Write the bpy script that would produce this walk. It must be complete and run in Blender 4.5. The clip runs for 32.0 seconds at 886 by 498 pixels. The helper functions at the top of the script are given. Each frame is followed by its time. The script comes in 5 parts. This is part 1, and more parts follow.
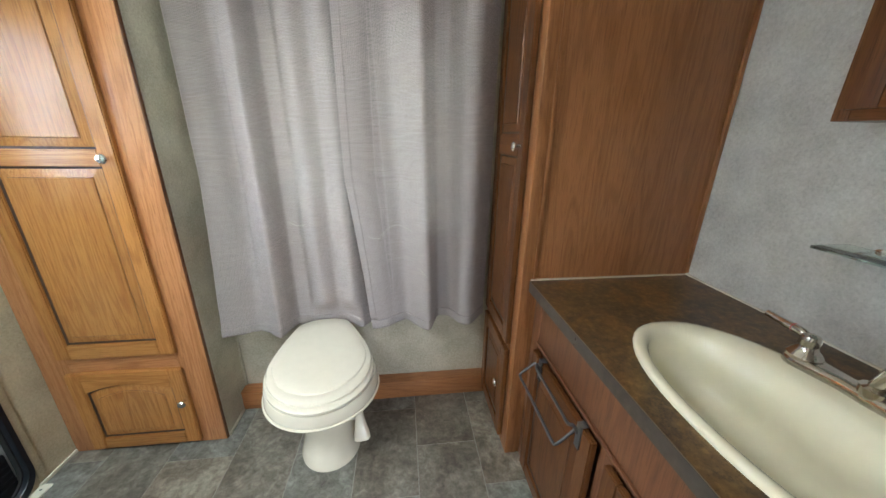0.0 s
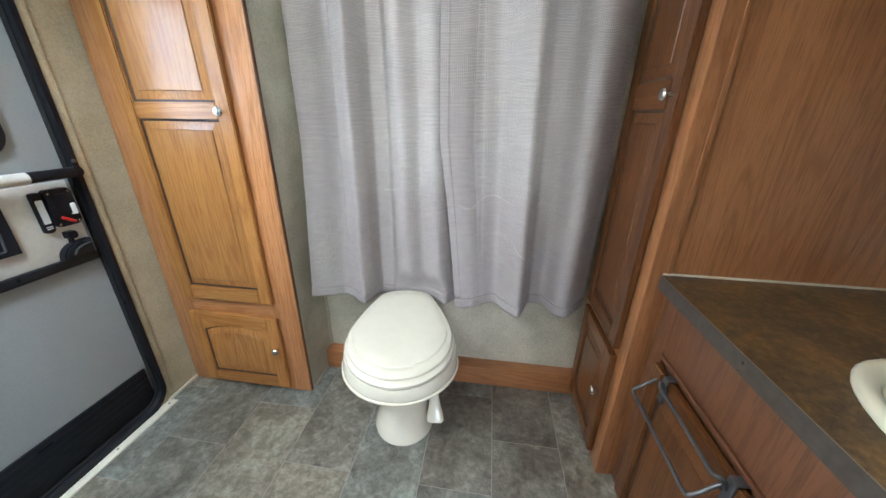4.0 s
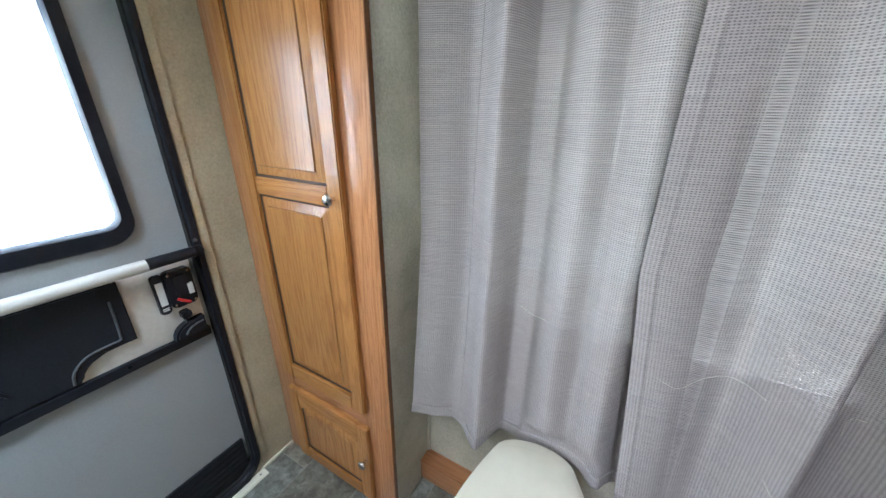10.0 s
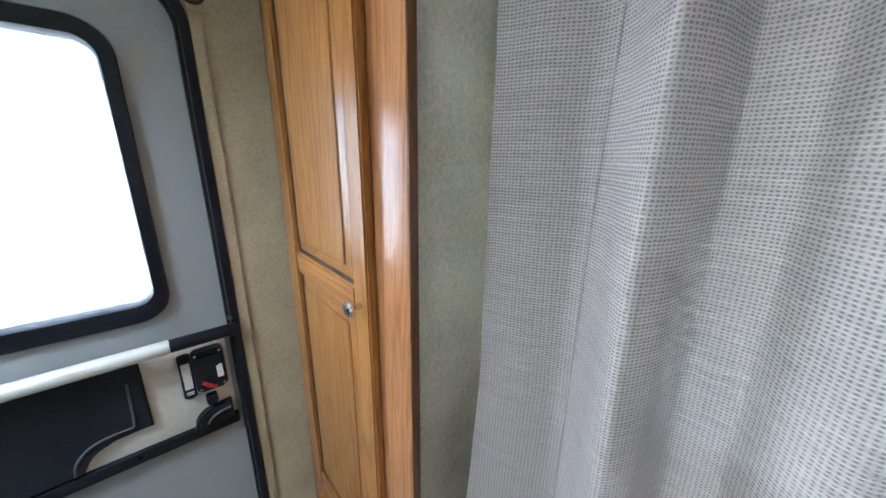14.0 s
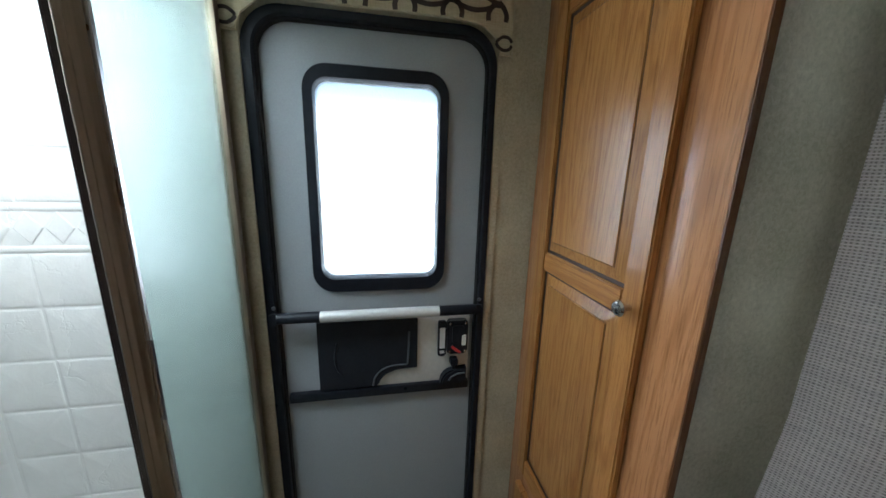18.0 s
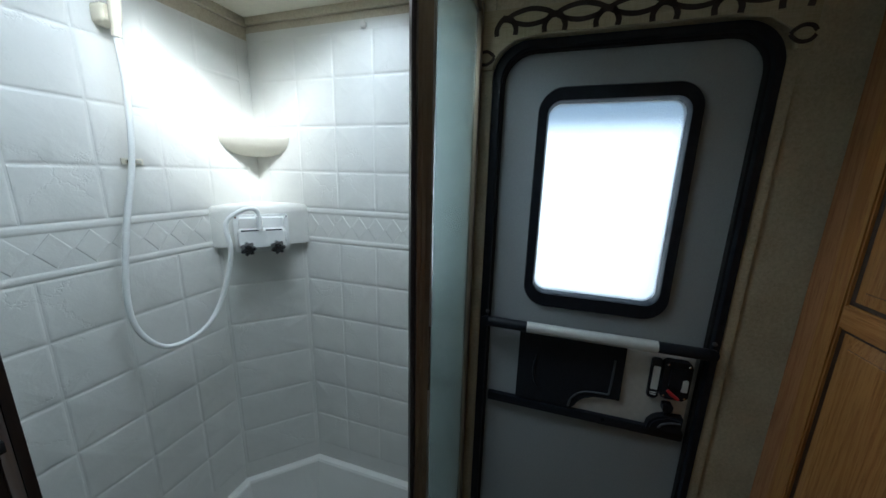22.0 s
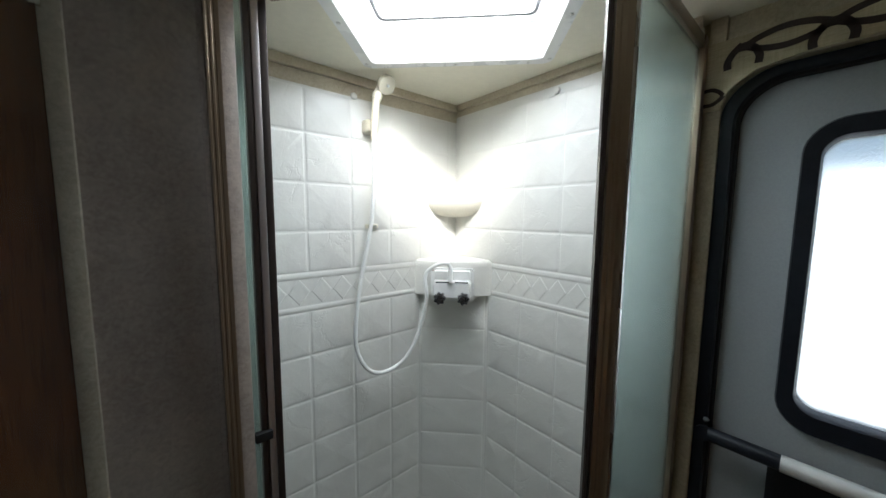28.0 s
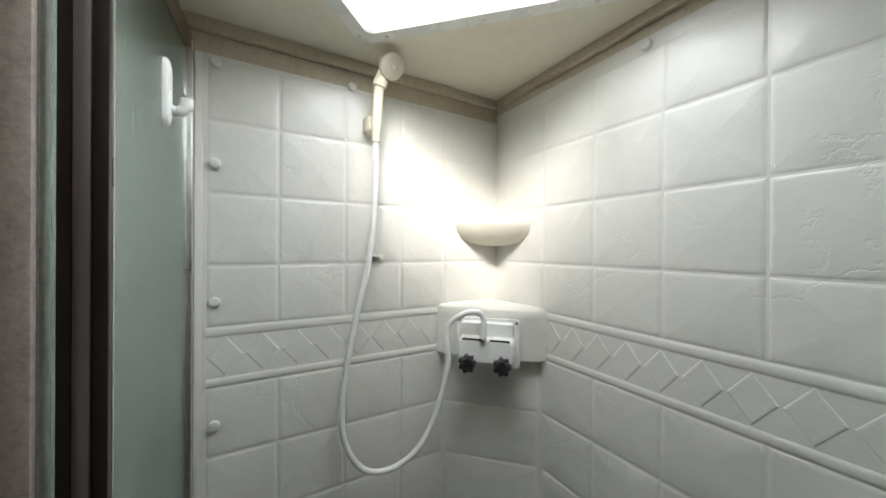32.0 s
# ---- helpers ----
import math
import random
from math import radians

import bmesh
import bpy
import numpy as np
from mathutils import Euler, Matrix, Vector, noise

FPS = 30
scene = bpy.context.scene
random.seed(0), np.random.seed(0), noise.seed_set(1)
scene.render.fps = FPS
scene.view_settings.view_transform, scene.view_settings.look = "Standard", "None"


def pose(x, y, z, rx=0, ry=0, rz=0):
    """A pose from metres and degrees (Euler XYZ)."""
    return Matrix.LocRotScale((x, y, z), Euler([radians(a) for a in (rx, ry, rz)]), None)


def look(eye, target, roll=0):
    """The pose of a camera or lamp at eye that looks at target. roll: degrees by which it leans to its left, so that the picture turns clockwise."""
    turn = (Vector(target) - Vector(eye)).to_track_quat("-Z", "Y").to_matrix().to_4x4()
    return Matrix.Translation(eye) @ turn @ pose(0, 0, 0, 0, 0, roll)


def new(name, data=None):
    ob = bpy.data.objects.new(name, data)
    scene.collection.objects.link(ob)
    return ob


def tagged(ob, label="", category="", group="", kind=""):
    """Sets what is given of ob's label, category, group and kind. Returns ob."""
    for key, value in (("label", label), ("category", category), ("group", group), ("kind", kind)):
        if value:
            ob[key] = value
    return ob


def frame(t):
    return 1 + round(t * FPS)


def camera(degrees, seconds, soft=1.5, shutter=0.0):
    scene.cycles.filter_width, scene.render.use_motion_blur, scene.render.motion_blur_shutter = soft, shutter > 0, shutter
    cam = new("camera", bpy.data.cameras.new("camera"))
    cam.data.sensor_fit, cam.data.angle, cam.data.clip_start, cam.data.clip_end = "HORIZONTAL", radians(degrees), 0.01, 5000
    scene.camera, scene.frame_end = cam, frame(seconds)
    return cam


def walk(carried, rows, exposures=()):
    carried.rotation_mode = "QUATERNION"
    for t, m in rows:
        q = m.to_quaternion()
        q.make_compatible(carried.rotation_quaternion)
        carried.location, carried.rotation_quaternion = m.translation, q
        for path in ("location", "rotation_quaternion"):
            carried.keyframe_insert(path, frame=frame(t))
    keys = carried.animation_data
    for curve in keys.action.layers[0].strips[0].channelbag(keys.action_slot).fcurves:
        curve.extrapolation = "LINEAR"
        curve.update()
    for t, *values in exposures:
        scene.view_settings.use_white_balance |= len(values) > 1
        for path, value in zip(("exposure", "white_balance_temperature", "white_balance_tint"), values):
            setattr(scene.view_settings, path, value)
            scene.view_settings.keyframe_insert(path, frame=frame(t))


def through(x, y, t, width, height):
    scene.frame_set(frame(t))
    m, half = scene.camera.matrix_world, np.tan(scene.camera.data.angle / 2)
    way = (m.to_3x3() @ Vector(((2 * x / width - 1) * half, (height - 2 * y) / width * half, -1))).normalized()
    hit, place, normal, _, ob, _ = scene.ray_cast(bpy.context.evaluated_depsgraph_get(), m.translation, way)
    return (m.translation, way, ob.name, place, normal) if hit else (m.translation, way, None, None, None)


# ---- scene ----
cam = camera(106.6, 32.0)
PATH = [
    (0, (-0.062, 0.016, 1.305), (0.173, 1.891, 0.652), 0.9),
    (0.5, (-0.063, 0.026, 1.292), (0.106, 1.901, 0.617), 0.8),
    (1, (-0.067, 0.037, 1.276), (0.039, 1.912, 0.586), 0.9),
    (1.5, (-0.072, 0.054, 1.266), (-0.024, 1.923, 0.555), 0.9),
    (2, (-0.077, 0.072, 1.253), (-0.088, 1.933, 0.522), 1.0),
    (2.5, (-0.083, 0.089, 1.239), (-0.152, 1.943, 0.492), 1.0),
    (3, (-0.089, 0.109, 1.228), (-0.217, 1.957, 0.473), 1.0),
    (3.5, (-0.095, 0.131, 1.221), (-0.285, 1.973, 0.465), 0.9),
    (5.5, (-0.158, 0.23, 1.231), (-0.579, 2.028, 0.462), 0.9),
    (6, (-0.179, 0.263, 1.244), (-0.656, 2.047, 0.476), 0.9),
    (6.5, (-0.199, 0.304, 1.263), (-0.733, 2.07, 0.491), 0.8),
    (7, (-0.215, 0.34, 1.285), (-0.806, 2.088, 0.513), 0.7),
    (7.5, (-0.236, 0.376, 1.308), (-0.876, 2.106, 0.535), 0.7),
    (8, (-0.257, 0.425, 1.327), (-0.949, 2.135, 0.553), 0.7),
    (8.5, (-0.278, 0.483, 1.345), (-1.026, 2.172, 0.578), 0.7),
    (9, (-0.303, 0.54, 1.374), (-1.098, 2.209, 0.609), 0.9),
    (9.5, (-0.317, 0.59, 1.4), (-1.171, 2.234, 0.646), 0.9),
    (10, (-0.332, 0.633, 1.418), (-1.248, 2.249, 0.676), 0.7),
    (10.5, (-0.357, 0.664, 1.438), (-1.32, 2.259, 0.71), 1.0),
    (11, (-0.378, 0.699, 1.444), (-1.4, 2.272, 0.75), 1.0),
    (11.5, (-0.399, 0.743, 1.448), (-1.484, 2.294, 0.8), 1.0),
    (12, (-0.428, 0.796, 1.463), (-1.572, 2.314, 0.841), 1.0),
    (12.5, (-0.448, 0.841, 1.473), (-1.659, 2.317, 0.877), 1.1),
    (13, (-0.472, 0.883, 1.485), (-1.738, 2.314, 0.892), 1.2),
    (13.5, (-0.489, 0.934, 1.486), (-1.824, 2.306, 0.906), 1.1),
    (15.5, (-0.473, 1.006, 1.438), (-2.186, 1.949, 1.015), 0.8),
    (16, (-0.468, 0.968, 1.455), (-2.211, 1.838, 1.002), 1.4),
    (16.5, (-0.472, 0.946, 1.452), (-2.275, 1.69, 1.006), 1.5),
    (17, (-0.48, 0.902, 1.453), (-2.327, 1.528, 1.008), 1.8),
    (17.5, (-0.485, 0.84, 1.45), (-2.369, 1.348, 1.012), 1.9),
    (18, (-0.491, 0.769, 1.454), (-2.406, 1.14, 1.008), 1.6),
    (18.5, (-0.501, 0.695, 1.453), (-2.433, 0.956, 1.008), 1.8),
    (19, (-0.518, 0.639, 1.449), (-2.463, 0.777, 1.004), 1.7),
    (19.5, (-0.539, 0.594, 1.437), (-2.492, 0.624, 1.007), 1.8),
    (20, (-0.551, 0.569, 1.439), (-2.5, 0.475, 1.001), 1.6),
    (20.5, (-0.549, 0.557, 1.444), (-2.489, 0.339, 1.009), 1.7),
    (21, (-0.539, 0.553, 1.455), (-2.46, 0.214, 1.017), 1.6),
    (21.5, (-0.507, 0.577, 1.473), (-2.403, 0.117, 1.034), 1.6),
    (22, (-0.457, 0.622, 1.485), (-2.319, 0.034, 1.049), 1.5),
    (22.5, (-0.419, 0.649, 1.507), (-2.243, -0.041, 1.062), 1.2),
    (23, (-0.389, 0.672, 1.521), (-2.168, -0.126, 1.076), 0.9),
    (23.5, (-0.359, 0.704, 1.52), (-2.083, -0.222, 1.105), 0.9),
    (24, (-0.325, 0.71, 1.523), (-2.003, -0.305, 1.13), 1.0),
    (24.5, (-0.308, 0.717, 1.528), (-1.919, -0.41, 1.159), 0.9),
    (25, (-0.31, 0.722, 1.56), (-1.857, -0.489, 1.187), 1.2),
    (25.5, (-0.325, 0.697, 1.543), (-1.839, -0.571, 1.225), 0.9),
    (27.5, (-0.45, 0.642, 1.54), (-1.79, -0.827, 1.32), 0.7),
    (28, (-0.497, 0.622, 1.535), (-1.784, -0.896, 1.337), 0.5),
    (28.5, (-0.539, 0.598, 1.531), (-1.783, -0.959, 1.36), 0.5),
    (29, (-0.587, 0.575, 1.527), (-1.776, -1.028, 1.393), 0.4),
    (29.5, (-0.627, 0.559, 1.528), (-1.755, -1.09, 1.421), 0.3),
    (30, (-0.661, 0.538, 1.525), (-1.731, -1.151, 1.455), 0.3),
    (30.5, (-0.693, 0.511, 1.525), (-1.716, -1.207, 1.49), 0.3),
    (31, (-0.732, 0.475, 1.525), (-1.727, -1.26, 1.507), 0.2),
    (31.5, (-0.762, 0.437, 1.522), (-1.754, -1.299, 1.519), 0.4),
    (32, (-0.78, 0.404, 1.524), (-1.776, -1.33, 1.52), 0.4),
]
walk(cam, [(t, look(eye, target, roll)) for t, eye, target, roll in PATH], [
    (0.0, 3.3, 6050, 10), (3.0, 3.4, 5850, 10), (6.0, 3.45, 5600, 10), (9.0, 3.18, 5550, 11), (13.0, 3.18, 5450, 12), (16.0, 2.55, 5600, 10), (18.0, 2.1, 5650, 8), (19.0, 1.75, 5500, 7),
    (20.0, 1.15, 5500, 5), (21.0, 0.8, 5450, 4), (22.5, 0.52, 5400, 5), (24.0, 0.42, 5450, 7), (25.5, 0.65, 5600, 7), (28.0, 0.9, 6000, 9), (30.0, 1.1, 6200, 10), (32.0, 0.5, 6400, 10)])

# ---- world, daylight at the openings, added hall lamp ----
world = bpy.data.worlds.new("sky")
scene.world = world
world.use_nodes = True
_sky = world.node_tree.nodes.new("ShaderNodeTexSky")
_sky.sky_type, _sky.sun_disc = "NISHITA", False
_sky.sun_elevation, _sky.sun_rotation = radians(41), radians(36.5)
_bg = world.node_tree.nodes["Background"]
_bg.inputs["Strength"].default_value = 0.1
world.node_tree.links.new(_sky.outputs[0], _bg.inputs["Color"])


def area(name, m, w, h, watts, color=(1, 1, 1)):
    d = bpy.data.lights.new(name, "AREA")
    d.shape, d.size, d.size_y, d.energy, d.color = "RECTANGLE", w, h, watts, color
    o = new(name, d)
    o.matrix_world = m
    return o


XW, XE, YN, YS, ZC = -1.475, 0.996, 1.475, -0.41, 1.975   # room faces: west, east, north, south, ceiling
area("daylight_entry_window", look((XW - 0.16, 0.765, 1.31), (0, 0.765, 1.24)), 0.46, 0.66, 0.95, (0.92, 0.97, 1))
area("daylight_rear_window", look((-0.26, YN + 0.19, 1.30), (-0.26, 0, 1.2)), 0.72, 0.70, 0.9, (0.92, 0.97, 1))
area("daylight_skylight", pose(-1.010, 0.040, ZC + 0.116, 0, 0, 45), 0.33, 0.40, 3.2, (0.94, 0.98, 1))
# no such window known: added lamp in the unseen hall brightens the south-facing fronts
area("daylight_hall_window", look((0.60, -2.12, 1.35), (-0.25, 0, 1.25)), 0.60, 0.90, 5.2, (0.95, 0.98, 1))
sun = new("sun", bpy.data.lights.new("sun", "SUN"))
sun.data.energy, sun.data.angle, sun.data.color = 5.0, radians(21), (1, 0.945, 0.835)
sun.matrix_world = look((0.34, 0.46, 0.50), (0, 0, 0))

# ---- materials ----


def material(name, rough=0.5, metal=0.0):
    m = bpy.data.materials.new(name)
    m.use_nodes = True
    b = m.node_tree.nodes["Principled BSDF"]
    b.inputs["Roughness"].default_value, b.inputs["Metallic"].default_value = rough, metal
    return m, m.node_tree, b


def node(nt, kind, **inputs):
    n = nt.nodes.new(kind)
    for k, v in inputs.items():
        n.inputs[k.replace("_", " ")].default_value = v
    return n


def coords(nt, scale=(1, 1, 1), rot=(0, 0, 0), source="Object"):
    t = nt.nodes.new("ShaderNodeTexCoord")
    mp = node(nt, "ShaderNodeMapping", Scale=scale, Rotation=rot)
    nt.links.new(t.outputs[source], mp.inputs["Vector"])
    return mp.outputs["Vector"]


def noise_tex(nt, vec, scale, detail=4.0, rough=0.55, distort=0.0):
    n = node(nt, "ShaderNodeTexNoise", Scale=scale, Detail=detail, Roughness=rough, Distortion=distort)
    nt.links.new(vec, n.inputs["Vector"])
    return n.outputs["Fac"]


def ramp(nt, fac, *stops):
    r = nt.nodes.new("ShaderNodeValToRGB")
    while len(r.color_ramp.elements) < len(stops):
        r.color_ramp.elements.new(0.5)
    for e, (p, c) in zip(r.color_ramp.elements, stops):
        e.position, e.color = p, (*c, 1) if len(c) == 3 else c
    nt.links.new(fac, r.inputs["Fac"])
    return r.outputs["Color"]


def mix(nt, a, b, fac=0.5, mode="MIX"):
    n = nt.nodes.new("ShaderNodeMixRGB")
    n.blend_type = mode
    for v, i in ((fac, 0), (a, 1), (b, 2)):
        if isinstance(v, (int, float)):
            n.inputs[i].default_value = v
        elif isinstance(v, tuple):
            n.inputs[i].default_value = (*v, 1)
        else:
            nt.links.new(v, n.inputs[i])
    return n.outputs[0]


def bump(nt, b, height, strength=0.3, dist=0.001):
    n = node(nt, "ShaderNodeBump", Strength=strength, Distance=dist)
    nt.links.new(height, n.inputs["Height"])
    nt.links.new(n.outputs[0], b.inputs["Normal"])


def plain(name, color, rough=0.5, metal=0.0, speck=0.06, scale=60, rough_var=0.12):
    """Paint, plastic or metal with a little mottling and smears."""
    m, nt, b = material(name, rough, metal)
    v = coords(nt)
    f = noise_tex(nt, v, scale, 5)
    lo = tuple(max(0, c * (1 - speck)) for c in color)
    hi = tuple(min(1, c * (1 + speck)) for c in color)
    nt.links.new(ramp(nt, f, (0.3, lo), (0.7, hi)), b.inputs["Base Color"])
    g = noise_tex(nt, v, 7, 4)
    r = node(nt, "ShaderNodeMapRange", From_Min=0.3, From_Max=0.7, To_Min=max(0.02, rough - rough_var), To_Max=min(1, rough + rough_var))
    nt.links.new(g, r.inputs["Value"])
    nt.links.new(r.outputs[0], b.inputs["Roughness"])
    bump(nt, b, f, 0.05, 0.0006)
    return m


def wood(name, dark, mid, light, axis="z", rough=0.34, fine=1.0, cathedral=0.5):
    """Oak: pores along the grain axis, broad cathedral figure, a slight change from piece to piece."""
    m, nt, b = material(name, rough)
    k = {"x": (0.3, 9, 9), "y": (9, 0.3, 9), "z": (9, 9, 0.3)}[axis]
    t = nt.nodes.new("ShaderNodeTexCoord")
    info = nt.nodes.new("ShaderNodeObjectInfo")
    off = node(nt, "ShaderNodeVectorMath")
    off.operation = "ADD"
    sc = node(nt, "ShaderNodeVectorMath")
    sc.operation = "SCALE"
    comb = nt.nodes.new("ShaderNodeCombineXYZ")
    for i in range(3):
        nt.links.new(info.outputs["Random"], comb.inputs[i])
    nt.links.new(comb.outputs[0], sc.inputs[0])
    sc.inputs["Scale"].default_value = 7.3
    nt.links.new(t.outputs["Object"], off.inputs[0])
    nt.links.new(sc.outputs[0], off.inputs[1])
    mp = node(nt, "ShaderNodeMapping", Scale=k)
    nt.links.new(off.outputs[0], mp.inputs["Vector"])
    v = mp.outputs["Vector"]
    mb = node(nt, "ShaderNodeMapping", Scale=tuple(0.55 if c < 1 else c for c in k))
    nt.links.new(off.outputs[0], mb.inputs["Vector"])
    big = noise_tex(nt, mb.outputs["Vector"], 1.15, 2.5, 0.45, 0.5)
    wv = node(nt, "ShaderNodeMath")
    wv.operation = "MULTIPLY"
    nt.links.new(big, wv.inputs[0])
    wv.inputs[1].default_value = 105 * fine
    sn = node(nt, "ShaderNodeMath")
    sn.operation = "SINE"
    nt.links.new(wv.outputs[0], sn.inputs[0])
    rg = node(nt, "ShaderNodeMapRange", From_Min=-1.0, From_Max=1.0)
    nt.links.new(sn.outputs[0], rg.inputs["Value"])
    pores = noise_tex(nt, v, 40, 4, 0.75)
    deep = tuple(0.26 * a + 0.74 * c for a, c in zip(dark, mid))
    figure = ramp(nt, rg.outputs[0], (0.0, deep), (0.16, mid), (0.5, light), (1.0, light))
    base = mix(nt, ramp(nt, big, (0.3, mid), (0.7, light)), figure, cathedral)
    col = mix(nt, base, mix(nt, base, dark, 0.5), ramp(nt, pores, (0.38, (1, 1, 1)), (0.5, (0, 0, 0))))
    hue = nt.nodes.new("ShaderNodeHueSaturation")
    vr = node(nt, "ShaderNodeMapRange", To_Min=0.88, To_Max=1.1)
    nt.links.new(info.outputs["Random"], vr.inputs["Value"])
    nt.links.new(vr.outputs[0], hue.inputs["Value"])
    nt.links.new(col, hue.inputs["Color"])
    nt.links.new(hue.outputs[0], b.inputs["Base Color"])
    bump(nt, b, pores, 0.12, 0.0008)
    b.inputs["Coat Weight"].default_value = 0.2
    b.inputs["Coat Roughness"].default_value = 0.28
    return m


def paper(name, c1, c2, c3):
    """Mottled vinyl wall covering with a pebbled relief."""
    m, nt, b = material(name, 0.55)
    v = coords(nt)
    a = noise_tex(nt, v, 130, 6, 0.72, 0.5)
    d = noise_tex(nt, v, 9, 4, 0.5)
    col = mix(nt, ramp(nt, a, (0.28, c1), (0.5, c2), (0.74, c3)), ramp(nt, d, (0.35, c1), (0.65, c3)), 0.3)
    nt.links.new(col, b.inputs["Base Color"])
    bump(nt, b, noise_tex(nt, v, 240, 3), 0.22, 0.0012)
    return m


OAK = {a: wood("honey_oak_" + a, (0.17, 0.060, 0.015), (0.385, 0.157, 0.040), (0.49, 0.225, 0.064), a, 0.25, 0.85, 0.5) for a in "xyz"}
LAM = {a: wood("rosy_oak_laminate_" + a, (0.17, 0.064, 0.022), (0.41, 0.165, 0.060), (0.52, 0.235, 0.094), a, 0.24, 0.7, 0.5) for a in "xyz"}
RED = {a: wood("reddish_oak_laminate_" + a, (0.12, 0.040, 0.013), (0.315, 0.127, 0.044), (0.41, 0.178, 0.066), a, 0.36, 0.6, 0.5) for a in "xyz"}
# the reddish laminate again, darkened for the shade on the basin cabinet's front
APRON = {a: wood("shaded_red_laminate_" + a, (0.05, 0.020, 0.009), (0.155, 0.060, 0.026), (0.21, 0.088, 0.040), a, 0.4, 0.8, 0.5) for a in "yz"}
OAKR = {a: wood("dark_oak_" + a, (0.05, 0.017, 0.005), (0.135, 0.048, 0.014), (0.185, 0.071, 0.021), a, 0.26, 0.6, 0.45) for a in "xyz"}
GLAZE = plain("dark_glaze", (0.055, 0.024, 0.010), 0.5)
PAPER = paper("greige_wall_vinyl", (0.285, 0.255, 0.185), (0.45, 0.41, 0.315), (0.62, 0.575, 0.465))
PAPER_GREY = paper("grey_wall_vinyl", (0.34, 0.33, 0.30), (0.50, 0.49, 0.45), (0.66, 0.65, 0.61))
PAPER_TAN = paper("tan_wall_vinyl", (0.36, 0.305, 0.20), (0.52, 0.455, 0.315), (0.68, 0.61, 0.44))
PAPER_PALE = paper("pale_tan_trim_vinyl", (0.42, 0.36, 0.255), (0.55, 0.485, 0.36), (0.66, 0.60, 0.465))
PAPER_BROWN = paper("brown_wall_vinyl", (0.26, 0.219, 0.19), (0.42, 0.361, 0.318), (0.57, 0.505, 0.45))
CEIL = plain("cream_ceiling_vinyl", (0.80, 0.76, 0.63), 0.6, 0, 0.03)
IVORY = plain("ivory_gloss_plastic", (0.70, 0.655, 0.53), 0.16, 0, 0.02, 30, 0.06)
BISCUIT = plain("biscuit_gloss_plastic", (0.89, 0.84, 0.63), 0.14, 0, 0.02, 30, 0.06)
IVORY_DULL = plain("ivory_strip", (0.74, 0.70, 0.58), 0.4)
WHITE = plain("white_plastic", (0.82, 0.82, 0.80), 0.3, 0, 0.02)
BLACK = plain("black_plastic", (0.010, 0.012, 0.017), 0.38, 0, 0.2)
BLACKTEX = plain("black_moulded_plastic", (0.011, 0.013, 0.018), 0.55, 0, 0.25, 250)
GREYFILM = plain("grey_door_skin", (0.34, 0.355, 0.36), 0.5, 0, 0.05, 220)
BACKPLATE = plain("pale_grey_moulding", (0.68, 0.66, 0.61), 0.42, 0, 0.06)
ALU = plain("brushed_aluminium", (0.72, 0.71, 0.69), 0.32, 1.0, 0.05)
SATIN = plain("satin_sleeve", (0.70, 0.69, 0.66), 0.42, 0.35, 0.04)
TAPMETAL = plain("polished_nickel", (0.66, 0.63, 0.57), 0.11, 1.0, 0.03, 40, 0.05)
CHROME = plain("chrome", (0.82, 0.82, 0.82), 0.07, 1.0, 0.02, 40, 0.04)
NICKEL = plain("brushed_nickel", (0.70, 0.68, 0.62), 0.22, 1.0, 0.03)


def anodised(name, color, rough):
    """Drawn metal: fine vertical lines in the tone, no relief."""
    m, nt, b = material(name, rough, 0.9)
    f = noise_tex(nt, coords(nt, (420, 420, 1.5)), 1.0, 3)
    nt.links.new(ramp(nt, f, (0.3, tuple(0.95 * c for c in color)), (0.7, tuple(1.05 * c for c in color))), b.inputs["Base Color"])
    return m


BRONZE = anodised("bronze_anodised_frame", (0.30, 0.235, 0.17), 0.36)
POSTMETAL = anodised("grey_bronze_post", (0.50, 0.46, 0.46), 0.30)
DARKMETAL = anodised("dark_anodised_track", (0.10, 0.085, 0.08), 0.34)
GREYMETAL = plain("grey_wire", (0.13, 0.13, 0.135), 0.42, 0.6, 0.08)
RUBBER = plain("black_rubber", (0.02, 0.02, 0.02), 0.7)
for _m in (BLACK, BLACKTEX, RUBBER):
    _m.node_tree.nodes["Principled BSDF"].inputs["Specular IOR Level"].default_value = 0.3
REDP = plain("red_lever", (0.45, 0.02, 0.02), 0.4)
LABELP = plain("label_paper", (0.72, 0.72, 0.70), 0.5)
# black ribs in a paler grey: their edge highlight is in the colour
RIB = plain("highlit_black_edge", (0.085, 0.09, 0.10), 0.3, 0, 0.3, 120)
SMOKE = plain("smoked_acrylic", (0.12, 0.115, 0.12), 0.08)
SMOKE.node_tree.nodes["Principled BSDF"].inputs["Transmission Weight"].default_value = 0.8


